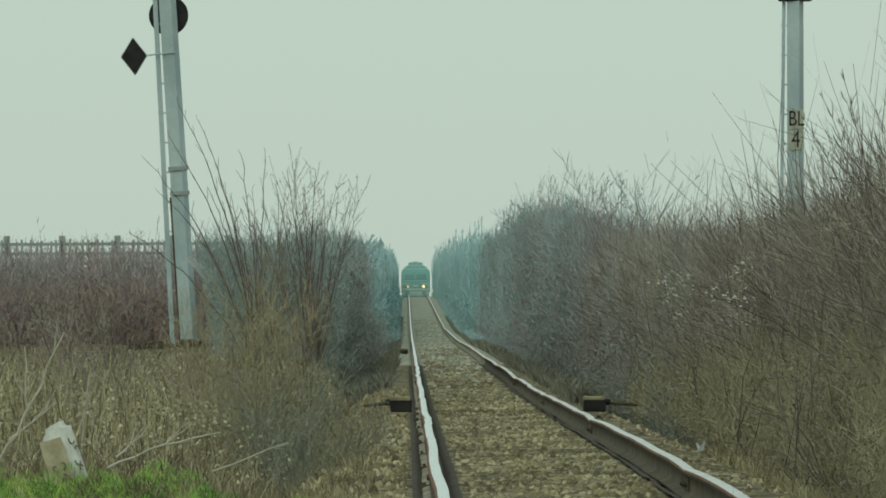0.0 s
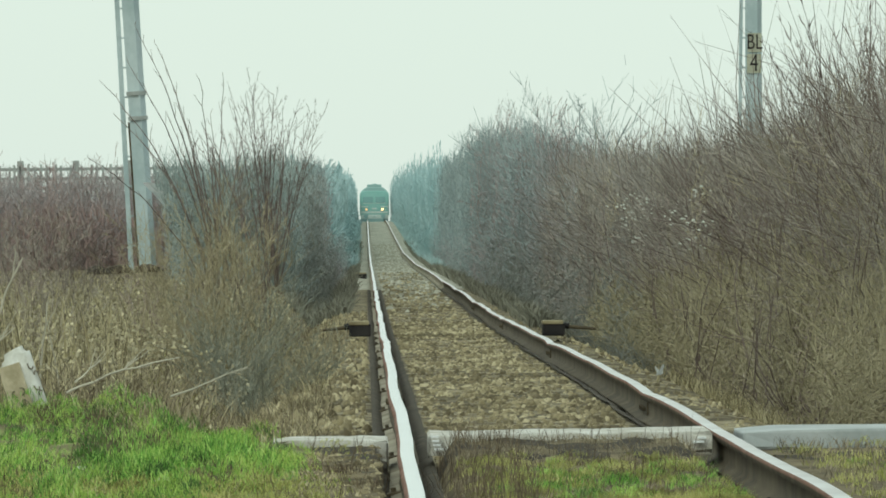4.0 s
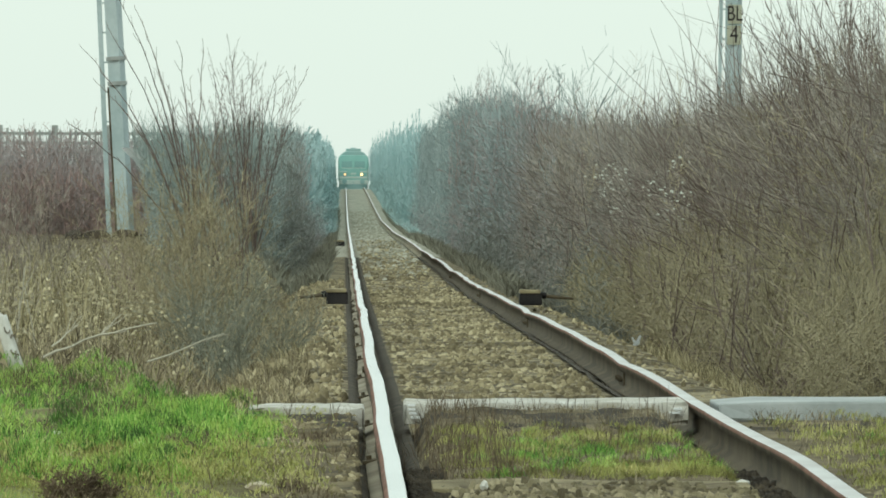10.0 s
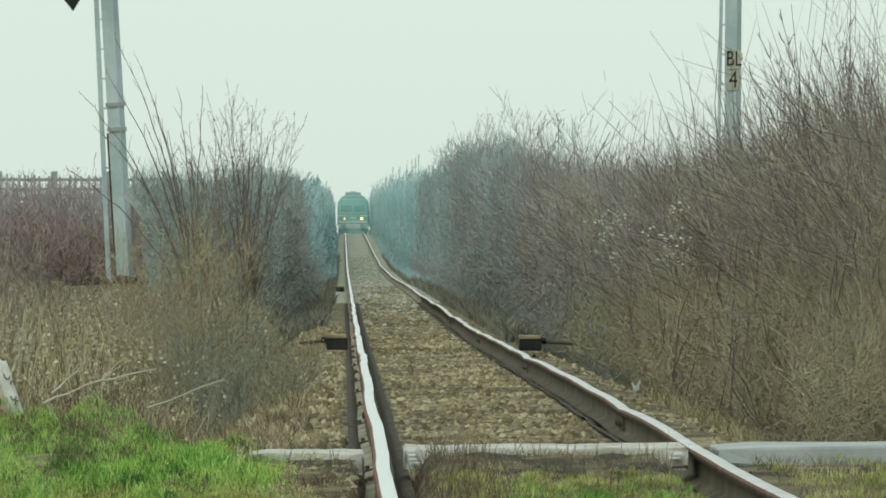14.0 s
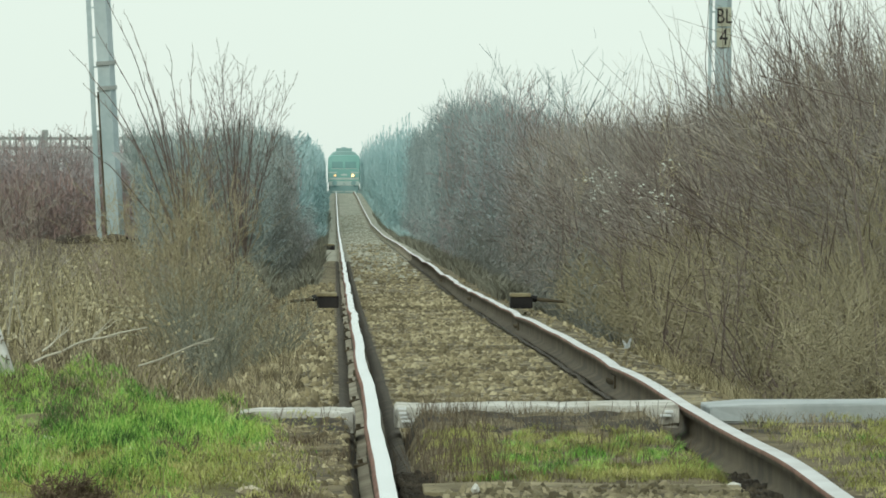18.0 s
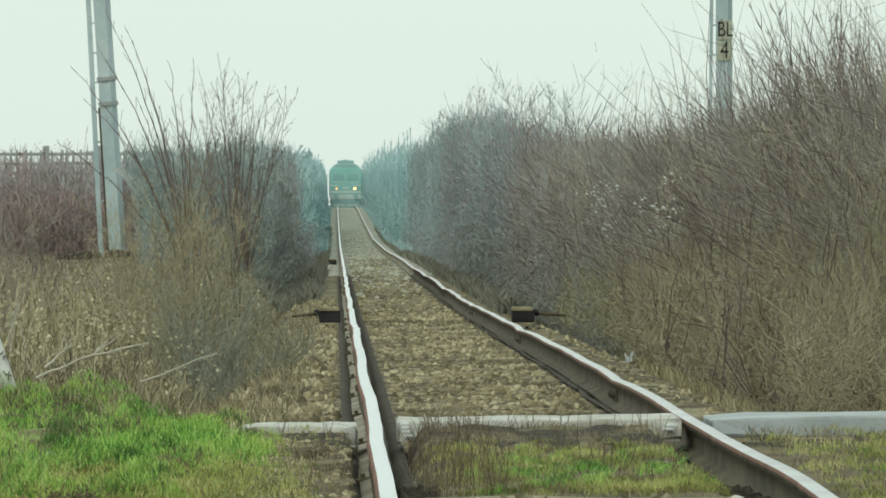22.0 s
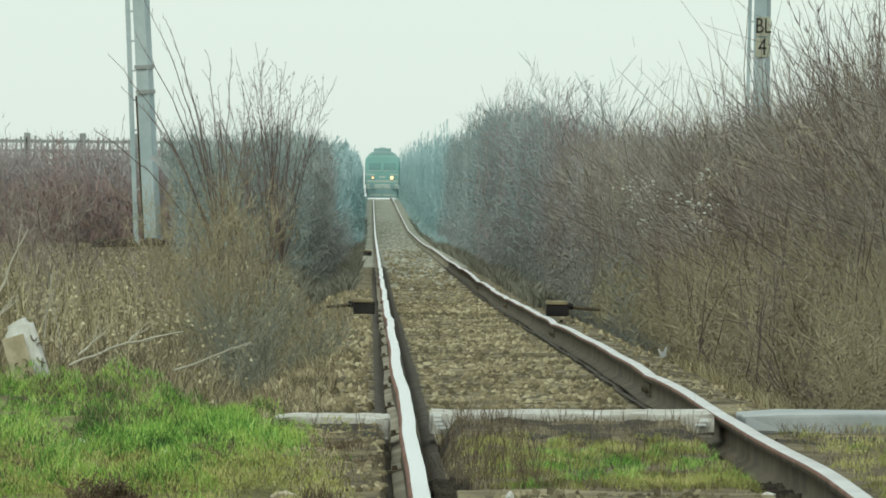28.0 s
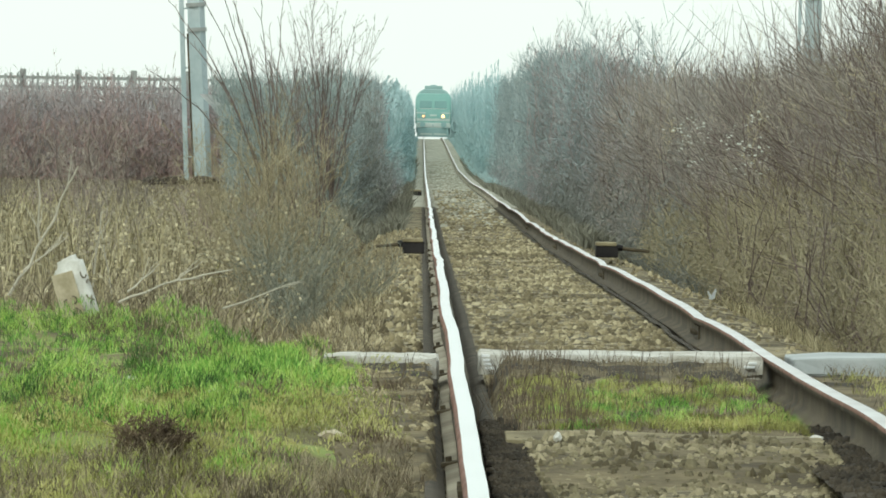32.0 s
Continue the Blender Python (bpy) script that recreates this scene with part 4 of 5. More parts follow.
def arching_shrub(x, y, seed, tips, label, r=.0125):
    """A few long shoots that sweep out of one stool in wide arcs, with sparse twigs."""
    g = random.Random(seed)
    ob = thing("bare_shrub", pose(x, y, rough_land(x, y) - .05), label, "shrub")
    for tx, tz in tips:
        rows, fine = [], []
        p = Vector((g.uniform(-.08, .08), g.uniform(-.1, .1), 0))
        bow = Vector((tx * .22, g.uniform(-.2, .2), tz * .62))
        tip = Vector((tx, g.uniform(-.5, .5), tz))
        start, last = p.copy(), p.copy()
        for i in range(1, 15):
            t = i / 14
            q = start * (1 - t) ** 2 + bow * 2 * t * (1 - t) + tip * t * t + Vector((g.gauss(0, .008), 0, g.gauss(0, .008)))
            rows.append((last, q, r * (1 - .78 * t) + .001, r * (1 - .78 * (t + .07)) + .001))
            for _ in range((i > 4) + (i > 8 and r < .01)):
                d = (q - last).normalized()
                way = (d * .9 + Vector((g.uniform(-.8, .8), g.uniform(-.5, .5), g.uniform(0, .6)))).normalized()
                k = g.uniform(.15, .55) * (1.15 - t)
                m = q + way * k * .5
                n = m + (way + Vector((g.gauss(0, .2), 0, .25))).normalized() * k * .6
                fine += [(q, m, .0035, .003), (m, n, .003, .002)]
            last = q
        child("shoot", twig_mesh("shoot", rows + fine, M_BARK, .0022), ob)
    return ob


arching_shrub(-2.62, 92, 73, ((-1.35, 2.85), (-1.05, 3.1), (-.72, 3.3), (-.50, 2.75), (-.22, 2.9), (.05, 2.95), (-.9, 2.2), (-1.5, 2.0), (.3, 2.3), (-.35, 2.4), (-.95, 3.5), (-.62, 2.5), (-1.2, 2.5), (-.1, 2.5)), "bare shrub with long arching branches")
arching_shrub(-2.15, 95, 76, ((-.7, 2.45), (-.35, 2.7), (.05, 2.4), (-1.0, 1.9), (.25, 2.0)), "bare shrub with long slanting shoots")
g = random.Random(300)
for k in range(11):
    y = g.uniform(47.5, 68)
    x = -.925 + y * g.uniform(.056, .073) + .3
    tall = g.uniform(2.4, 2.9)
    arching_shrub(x, y, 301 + k, [(g.uniform(-.75, .25), tall * g.uniform(.72, 1)) for _ in range(7)], "tall thin thorny shrub standing above the others", .006)
for i, (x, y, h) in enumerate(((-1.88, 60, 1.3), (-2.12, 63, 1.6), (-1.72, 57, 1.0), (-2.4, 66, 1.65))):
    bare_tree("dry_bush", "round pale olive-grey bush of dry twigs", x, y, 81 + i, M_TWIG_OLIVE if i % 2 else M_GREYBUSH, category="bush", least=.0015,
              height=h, spread=.95, stems=24, side=12, twig=7, r=.004, wild=.3)
bare_tree("bare_tree", "tall bare tree crown in the hedge", 3.1, 147, 91, M_TWIG_HAZE_GREY, top=3.75, least=.0045, height=3.9, spread=2.0, stems=9, side=9, twig=6, r=.03, start=.3)
bare_tree("bare_tree", "tall bare tree crown in the hedge", 3.2, 190, 92, M_TWIG_HAZE_GREY, top=4.2, least=.006, height=4.3, spread=2.2, stems=9, side=9, twig=6, r=.03, start=.3)
for i, (x, y, h) in enumerate(((-3.0, 68, .75), (-3.9, 74, .85), (-2.9, 78, .8), (-4.6, 84, .7), (-3.6, 92, .7), (-5.2, 97, .65), (-4.3, 103, .55), (-2.6, 99, .8), (-6.3, 108, .5), (-2.4, 71, .7))):
    bare_tree("dry_bush", "low brown bush of dry twigs in the grass", x, y, 101 + i, (M_TWIG_OLIVE, M_TWIG, M_TWIG_RED)[i % 3], category="bush", least=.003,
              height=h, spread=.9, stems=14, side=8, twig=4, r=.005)
bare_tree("bare_shrub", "bare shrub with slanting thorny twigs", 4.4, 95, 93, M_TWIG, category="shrub", top=2.15, height=2.3, spread=1.6, stems=6, side=6, twig=4, r=.014, start=.3)

for i, (x, y, h) in enumerate(((-4.85, 100, 1.45), (-5.35, 104, 1.5), (-4.45, 96, 1.2), (-5.9, 107, 1.6), (-6.4, 103, 1.3), (-3.1, 104, 1.0))):
    bare_tree("bare_shrub", "dark upright shrub standing in the dry field", x, y, 121 + i, M_BARK, category="shrub", least=.0024, crown=M_TWIG,
              height=h, spread=.9, stems=8, side=10, twig=6, r=.007, wild=.3)

# a conifer tip far behind the hedge, its colour paled to stand for haze
g = random.Random(5)
rows = []
for k in range(260):
    h = g.uniform(0, 1)
    a, w = g.uniform(0, 6.28), .75 * (1 - h) + .12
    p = Vector((0, 0, 2.6 * h))
    rows.append((p, p + Vector((math.cos(a) * w, math.sin(a) * w, -.15)), .03, .03))
ob = thing("conifer", pose(-2.3, 420, 1.95), "small conifer behind the hedge, haze painted pale grey-blue", "tree")
child("trunk", twig_mesh("trunk", [(Vector((0, 0, -3)), Vector((0, 0, 2.7)), .08, .03)], M_HAZE_TWIG), ob)
child("crown", twig_mesh("crown", rows, M_HAZE_TWIG), ob)


# ---- grasses ----
def meadow(name, label, n, xr, yr, h, w, lean, mat, seed, zf, keep=None, power=1.0, tuft=0.0):
    rng = np.random.default_rng(seed)
    x = rng.uniform(*xr, n)
    y = yr[0] + (yr[1] - yr[0]) * rng.uniform(0, 1, n) ** power
    d = np.array([patch(a, b, tuft or 1.0) for a, b in zip(x, y)])
    ok = d > rng.uniform(-1.2, .5, n) if tuft else np.ones(n, bool)
    if keep:
        ok &= np.array([keep(a, b) for a, b in zip(x, y)])
    x, y, d = x[ok], y[ok], d[ok]
    z = np.array([zf(a, b) for a, b in zip(x, y)]) - .01
    hh = rng.uniform(.5, 1, len(x)) * h * (1 + .5 * d) * (np.interp(y, [55, 90, 125, 140], [1, .75, .35, .25]) if yr[1] < 200 else 1)
    v, f = blades(np.stack([x, y, z], 1), hh, np.full(len(x), w), lean, rng)
    return tagged(new(name, tri_mesh(name, v, f, mat)), label, "grass", kind="stuff")


def verge_z(x, y):
    return max(rough_land(x, y), earth_z(x, y) + .03 if 24.6 < y < 38 and x > -2.4 else -9)


tagged(new("turf_bank", grid_mesh("turf_bank", steps((-6, -4.2, 8), (-4.2, -1.05, 40)), steps((19, 48.6, 90)),
                                  lambda x, y: verge_z(x, y) + .012 + .05 * max(0, patch(x, y, .33)) - .10 * float(ease(-1.25, -1.05, x)) - .1 * float(ease(47.6, 48.6, y)), M_TURF)),
       "mossy green turf on the bank by the crossing", "turf", kind="structure")


def turf_z(x, y):
    return verge_z(x, y) + .012 + .05 * max(0, patch(x, y, .33))


def tussocks(name, label, n, each, xr, yr, radius, h, w, mat, seed, zf, keep, dome=0.0):
    """Grass that stands in rounded tufts."""
    rng = np.random.default_rng(seed)
    u = rng.uniform(0, 1, n)
    cx, cy = rng.uniform(*xr, n), 1 / (u / yr[0] + (1 - u) / yr[1])
    ok = np.array([keep(a, b) for a, b in zip(cx, cy)])
    cx, cy = cx[ok], cy[ok]
    size = rng.uniform(.5, 1.3, len(cx))
    reach = np.repeat(size, each) * radius
    out, turn = np.sqrt(rng.uniform(0, 1, len(reach))), rng.uniform(0, 2 * math.pi, len(reach))
    x, y = np.repeat(cx, each) + reach * out * np.cos(turn), np.repeat(cy, each) + reach * out * np.sin(turn)
    z = np.array([zf(a, b) for a, b in zip(x, y)]) - .008 + dome * np.repeat(size, each) * (1 - out ** 2)
    hh = np.repeat(size, each) * h * rng.uniform(.5, 1, len(x))
    v, f = blades(np.stack([x, y, z], 1), hh, np.full(len(x), w), 1.1, rng)
    return tagged(new(name, tri_mesh(name, v, f, mat)), label, "grass", kind="stuff")


def lush(x, y):
    return x < -1.3 - .25 * patch(x, y, .8) - max(0, (29 - y) * .09) and patch(x * 1.6 + 5, y * .5, .5) > -.12


def off_slab(x, y):
    return not (x > -1.42 and 35.6 < y < 38)


HOLLOWS = ((-2.10, 36.6, .16, 1.2), (-1.93, 35.6, .13, .9), (-2.55, 38.0, .2, 1.0), (-1.55, 31.5, .12, .7), (-2.3, 32.6, .16, .6), (-1.95, 29.0, .16, .6), (-2.75, 34.5, .2, .8), (-1.75, 41.0, .14, .8))


def hollow(x, y):
    """True in the bare brown dips of the bank."""
    return any(((x - a) / rx) ** 2 + ((y - b) / ry) ** 2 < 1 + .5 * patch(x, y, .15) for a, b, rx, ry in HOLLOWS)


def mossy(x, y):
    """Where the turf is yellow-green moss rather than grass."""
    return patch(x * 1.2 + 2, y * .45, .45) > (.25 if y > 31 + 3 * patch(x, 1, .6) else -.15)


def grassy(x, y):
    return lush(x, y) and off_slab(x, y) and not hollow(x, y)


tussocks("green_grass", "bright green lush grass in tufts on the bank", 620, 140, (-4.3, -1.2), (27, 48.2), .14, .045, .0030, M_GRASS, 1, turf_z, lambda x, y: grassy(x, y) and not mossy(x, y), .125)
tussocks("green_grass", "deep green grass in tufts on the bank", 420, 110, (-4.3, -1.2), (27, 48.2), .09, .055, .0030, M_GRASS_DARK, 41, turf_z, grassy, .08)
tussocks("green_grass", "pale green grass in tufts on the bank", 420, 110, (-4.3, -1.2), (27, 48.2), .11, .038, .0030, M_GRASS_PALE, 42, turf_z, grassy, .10)
tussocks("green_grass", "short green grass over the bank", 500, 50, (-4.3, -1.15), (26, 48.2), .20, .026, .0034, M_GRASS, 31, turf_z, grassy, .02)
tussocks("green_grass", "long deep green grass by the end of the slab", 230, 110, (-2.0, -1.12), (32.5, 39.5), .09, .062, .0030, M_GRASS, 32, turf_z, lambda x, y: x < (-1.5 if y > 34.5 else -1.25) and not hollow(x, y), .04)
tussocks("olive_grass", "yellow-green mossy cushions on the bank", 1000, 70, (-3.8, -1.05), (21, 44), .13, .020, .0034, M_OLIVE, 2, turf_z, lambda x, y: mossy(x, y) and off_slab(x, y) and not hollow(x, y), .075)
tussocks("brown_tufts", "brown dead tufts in the dips of the bank", 1000, 36, (-3.6, -.92), (21, 46), .08, .075, .0032, M_DARKWEED, 3, turf_z, lambda x, y: (hollow(x, y) or patch(x + 9, y * .3, .35) > .22) and off_slab(x, y), .015)
tussocks("olive_grass", "low yellow-green moss at the near end of the bank", 800, 60, (-3.0, -1.2), (24.5, 31), .10, .022, .0032, M_OLIVE, 43, turf_z, lambda x, y: x < -1.2 - .05 * (31 - y) * (1 + patch(x, y, .4)), .06)
tussocks("green_grass", "green tufts at the near end of the bank", 200, 80, (-3.0, -1.35), (25.6, 31), .08, .040, .0030, M_GRASS_PALE, 44, turf_z, lambda x, y: patch(x * 1.3, y * .4, .35) > -.1, .07)
tussocks("green_grass", "green tufts at the near end of the bank", 150, 80, (-3.0, -1.5), (25.8, 31), .09, .045, .0030, M_GRASS, 45, turf_z, lambda x, y: patch(x * 1.3 + 4, y * .4, .35) > -.1, .08)
tussocks("brown_tufts", "brown scrubby tufts at the near end of the bank", 900, 50, (-3.0, -.98), (19, 26.4), .09, .075, .0030, M_BROWNGRASS, 8, turf_z, lambda x, y: patch(x, y * .6, .4) > -.45, .05)
tussocks("straw_tufts", "pale dry grass among the scrub of the bank", 170, 30, (-3.0, -1.0), (20, 32), .08, .09, .0026, M_STRAW, 33, turf_z, lambda x, y: patch(x + 7, y * .5, .5) > -.05, .03)
tussocks("olive_grass", "yellow-green mossy tufts at the near end of the bank", 420, 54, (-3.0, -1.05), (24.5, 29), .11, .028, .0034, M_OLIVE, 9, turf_z, lambda x, y: patch(x + 4, y * .6, .4) > -.05, .06)
for k, (xr, yr, n) in enumerate((((-2.10, -1.86), (34.2, 36.4), 16), ((-2.75, -2.15), (41, 44), 22), ((-2.45, -2.3), (29.5, 31), 6), ((-1.62, -1.45), (29.5, 31.5), 7), ((-2.25, -2.1), (27.3, 28.2), 5))):
    tussocks("brown_tufts", "bare brown patch with dead tufts in the grass", n, 60, xr, yr, .09, .05, .0032, M_DARKWEED, 60 + k, turf_z, lambda x, y: True, .09)
meadow("dead_stems", "thin dark dead stems standing in the turf", 1100, (-4, -.95), (24, 47), .15, .0032, .6, M_DARKWEED, 14, turf_z, tuft=.5)
meadow("dry_grass", "fringe of pale dry grass along the crest of the bank", 5000, (-4.5, -1.35), (43.5, 48.4), .11, .0036, 1.0, M_STRAW, 34, turf_z, tuft=.4)
tussocks("crossing_grass", "olive mossy tufts between the rails at the crossing", 400, 60, (-.50, .62), (29.6, 35.0), .07, .036, .0030, M_OLIVE, 4, earth_z, lambda x, y: patch(x, y * .5, .4) > -.3, .02)
tussocks("crossing_grass", "dull green tufts between the rails at the crossing", 150, 60, (-.45, .62), (29.6, 34.4), .06, .045, .0028, M_GRASS, 5, earth_z, lambda x, y: patch(x + 3, y * .5, .4) > -.15, .02)
tussocks("crossing_grass", "olive mossy tufts beside the rail at the crossing", 700, 50, (.95, 3.0), (26, 36.6), .09, .035, .0030, M_OLIVE, 6, verge_z, lambda x, y: patch(x, y * .5, .5) > -.3, .025)
tussocks("crossing_grass", "green tufts beside the rail at the crossing", 200, 50, (1.0, 3.0), (27, 36.6), .08, .04, .0030, M_GRASS, 35, verge_z, lambda x, y: patch(x, y * .5, .5) > 0, .025)
meadow("crossing_weeds", "dark dead weed stems before the slab", 800, (-1.2, .66), (30, 36.9), .16, .0030, .6, M_DARKWEED, 15, earth_z, tuft=.25)
meadow("crossing_weeds", "dark dead weeds along the rail", 700, (-.62, -.25), (29, 36.8), .17, .0030, .7, M_DARKWEED, 36, earth_z, tuft=.3)
meadow("crossing_weeds", "short brown weeds on the crossing", 8000, (-.56, .64), (29.3, 36.9), .05, .0034, 1.2, M_BROWNGRASS, 16, earth_z, tuft=.3)
meadow("crossing_weeds", "short brown weeds beside the crossing", 6000, (.95, 3.0), (28, 37), .06, .0034, 1.2, M_BROWNGRASS, 20, verge_z, tuft=.4)


# ---- old timber sunk in the earth where the crossing ends ----
M_TIMBER = surface("weathered_timber", (0.17, 0.14, 0.08), (0.36, 0.305, 0.185), 2.4, 0.9, 0.9, fine=34, c3=(0.50, 0.43, 0.28))
bm = box(-.60, .57, 28.75, 29.3, -.06, 0, .006)
bmesh.ops.subdivide_edges(bm, edges=[e for e in bm.edges if abs(e.verts[0].co.x - e.verts[1].co.x) > .2], cuts=18)
for v in bm.verts:
    v.co.z += .016 * noise.noise(v.co * 2.2) - (.012 if v.co.y < 29 else 0)
    v.co.y += .05 * noise.noise(Vector((v.co.x * 2.5, 4, v.co.y)))
me = bpy.data.meshes.new("sunken_timber")
bm.to_mesh(me)
bm.free()
me.materials.append(M_TIMBER)
ob = new("sunken_timber", me)
ob.matrix_basis = pose(0, 0, earth_z(0, 29.0) + .014)
tagged(ob, "weathered brown timber sunk in the earth between the rails", "timber")
meadow("dry_grass", "short dry grass under the shrubs by the crossing", 16000, (1.4, 2.9), (38.6, 62), .17, .0035, 1.1, M_STRAW, 17, lambda x, y: max(rough_land(x, y), bed_z(x, y) if x < 2 else -9), tuft=.5)
meadow("brown_weeds", "brown dead weeds among the dry grass", 30000, (-10, -1.5), (48.5, 140), .36, .009, 1.0, M_BROWNGRASS, 18, rough_land, power=1.2, tuft=.9)
meadow("dry_grass", "tall dry straw-coloured grass", 20000, (-10, -1.5), (49, 143), .36, .007, 1.2, M_STRAW, 6, rough_land, power=1.2, tuft=1.2)
meadow("dry_grass", "short dry grass beside the track", 9000, (-2.3, -1.2), (40, 120), .15, .006, 1.1, M_STRAW, 7, lambda x, y: max(rough_land(x, y), bed_z(x, y) if x > -2 else -9), tuft=.45)
meadow("brown_weeds", "short brown weeds beside the track", 10000, (-2.4, -1.15), (39, 110), .16, .006, 1.1, M_BROWNGRASS, 27, lambda x, y: max(rough_land(x, y), bed_z(x, y) if x > -2 else -9), tuft=.5)
meadow("dry_grass", "dry grass under the shrubs", 20000, (1.6, 3.6), (39, 100), .34, .006, .9, M_STRAW, 8, rough_land, tuft=.7)
meadow("olive_grass", "olive moss and grass low in the dry field", 9000, (-9, -1.6), (48.5, 120), .16, .010, 1.2, M_OLIVE, 19, rough_land, power=1.3, tuft=.7)
meadow("dry_reeds", "tall dry reed stems with drooping heads", 3000, (-7, -2.6), (52, 110), .85, .012, .5, M_STRAW, 9, rough_land, tuft=1.5)
meadow("verge_weeds", "low grey-brown weeds along the rails", 16000, (-2.1, -1.15), (118, 420), .28, .025, 1.0, M_WEED, 10, lambda x, y: max(rough_land(x, y), bed_z(x, y) if x > -2 else -9), power=1.5, tuft=1.5)
meadow("verge_weeds", "low grey-brown weeds along the rails", 18000, (1.15, 2.1), (100, 420), .28, .025, 1.0, M_WEED, 11, lambda x, y: max(rough_land(x, y), bed_z(x, y) if x < 2 else -9), power=1.5, tuft=1.5)

# far weeds share the hedge colour with haze painted in
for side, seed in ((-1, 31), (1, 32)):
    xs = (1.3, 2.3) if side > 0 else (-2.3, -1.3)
    meadow("verge_weeds", "weeds along the far track, haze painted pale grey-blue", 9000, xs, (255, 640), .40, .05, 1.0, M_HAZE_TWIG, seed, lambda x, y: max(rough_land(x, y), bed_z(x, y) if abs(x) < 2 else -9), power=1.4)

# blotchy seed heads and curled leaves over the dry grass
for count, seed, mat, name, label in ((7000, 21, M_STRAW, "reed_heads", "pale dry seed heads above the grass"), (13000, 22, M_TANGLE_TAN, "dead_leaves", "curled brown leaves among the dead weeds")):
    rng = np.random.default_rng(seed)
    xx, yy = rng.uniform(-7.5, -1.8, count), rng.uniform(49.5, 112, count)
    ok = np.array([patch(a, b * .3 + seed, .6) > -.15 for a, b in zip(xx, yy)])
    xx, yy = xx[ok], yy[ok]
    zz = np.array([rough_land(a, b) for a, b in zip(xx, yy)]) + rng.uniform(.05, .60, len(xx)) * np.interp(yy, [50, 112], [1, .55])
    v, f = pebbles(np.stack([xx, yy, zz], 1), rng.uniform(.008, .038, len(xx)), rng, 1.6)
    tagged(new(name, tri_mesh(name, v, f, mat)), label, "seed heads", kind="stuff")


# ---- signal masts ----
def plate_mark(text, x, z, y, size, mast, label):
    cu = bpy.data.curves.new("lettering", "FONT")
    cu.body, cu.size, cu.align_x, cu.align_y, cu.extrude = text, size, "CENTER", "CENTER", 0.002
    tmp = new("lettering_source", cu)
    me = bpy.data.meshes.new_from_object(tmp)
    bpy.data.objects.remove(tmp)
    me.materials.clear()
    me.materials.append(M_BLACK)
    ob = child("lettering", me, mast, label)
    ob.matrix_basis = pose(x, y, z, 90, 0, 0) @ Matrix.Diagonal((.72, 1, 1, 1))
    return ob


def mast(x, y, z, lean, height, stile_x, wide, label):
    ob = thing("signal_mast", pose(x, y, z, 0, lean, 0), label, "signal mast", group="railway signal masts")
    bm = box(-.118, .118, -.118, .118, 0, height, .012)
    bmesh.ops.rotate(bm, verts=bm.verts, cent=(0, 0, 0), matrix=Matrix.Rotation(radians(-22), 3, "Z"))
    part("column", bm, M_MAST, ob)
    foot_x, top_x = stile_x - .035, stile_x + .055
    bm = box(-wide, wide, -.03, .03, -.1, height - .1, .01)
    for v in bm.verts:
        v.co.x += foot_x + (top_x - foot_x) * v.co.z / height
    part("ladder_stile", bm, M_MAST, ob)
    k = .42
    while k < height - .2:
        part("rung", rod((stile_x, 0, k), (-.1 if stile_x < 0 else .1, 0, k), .014), M_MAST, ob)
        k += .525
    for h in (3.10, 2.66):
        bm = bmesh.new()
        bmesh.ops.create_cone(bm, cap_ends=True, segments=20, radius1=.175, radius2=.175, depth=.07)
        bmesh.ops.translate(bm, verts=bm.verts, vec=(0, 0, h))
        part("clamp", bm, M_FENCE, ob, "dull steel clamp ring")
    part("cable_pipe", rod((stile_x * .62, -.02, 0), (stile_x * .62, -.02, 2.6), .022), M_RAILSIDE, ob, "rusty cable pipe")
    part("footing", box(-.24, .24, -.24, .24, -.5, -.02, .03), M_CONCRETE, ob)
    return ob


left_mast = mast(-4.775, 140, .33, -3.36, 6.7, -.262, .043, "leaning pale grey signal mast with ladder and black diamond board")
bm = bmesh.new()
bmesh.ops.create_cone(bm, cap_ends=True, segments=36, radius1=.35, radius2=.35, depth=.05)
bmesh.ops.rotate(bm, verts=bm.verts, cent=(0, 0, 0), matrix=Matrix.Rotation(radians(90), 3, "X"))
bmesh.ops.translate(bm, verts=bm.verts, vec=(0, .19, 5.82))
part("signal_disc", bm, M_BLACK, left_mast, "round dark back of a signal disc")
bm = bmesh.new()
lo = [bm.verts.new((a, y, b)) for y in (-.02, .02) for a, b in ((-.22, 0), (0, -.32), (.22, 0), (0, .32))]
bm.faces.new(lo[:4]), bm.faces.new(lo[7:3:-1])
for i in range(4):
    bm.faces.new((lo[i], lo[4 + i], lo[4 + (i + 1) % 4], lo[(i + 1) % 4]))
bmesh.ops.recalc_face_normals(bm, faces=bm.faces)
bmesh.ops.translate(bm, verts=bm.verts, vec=(-.65, -.06, 5.13))
board = part("diamond_board", bm, M_BLACK, left_mast, "black diamond board with a pale rim")
part("bracket", rod((-.45, -.06, 5.13), (.1, -.17, 5.15), .014), M_MAST, left_mast)
bm = bmesh.new()
q = [Vector((-.65 + a, -.055, 5.13 + b)) for a, b in ((-.225, 0), (0, -.325), (.225, 0), (0, .325))]
for i in range(4):
    rod(q[i], q[(i + 1) % 4], .011, sides=6, bm=bm)
rim = part("rim", bm, M_FENCE, board)

right_mast = mast(5.955, 140, -.3, .25, 6.9, -.25, .03, "pale grey signal mast with a ladder and lettered plates")
part("signal_head", box(-.30, .30, -.16, .16, 6.62, 7.4, .04), M_BLACK, right_mast, "black signal head")
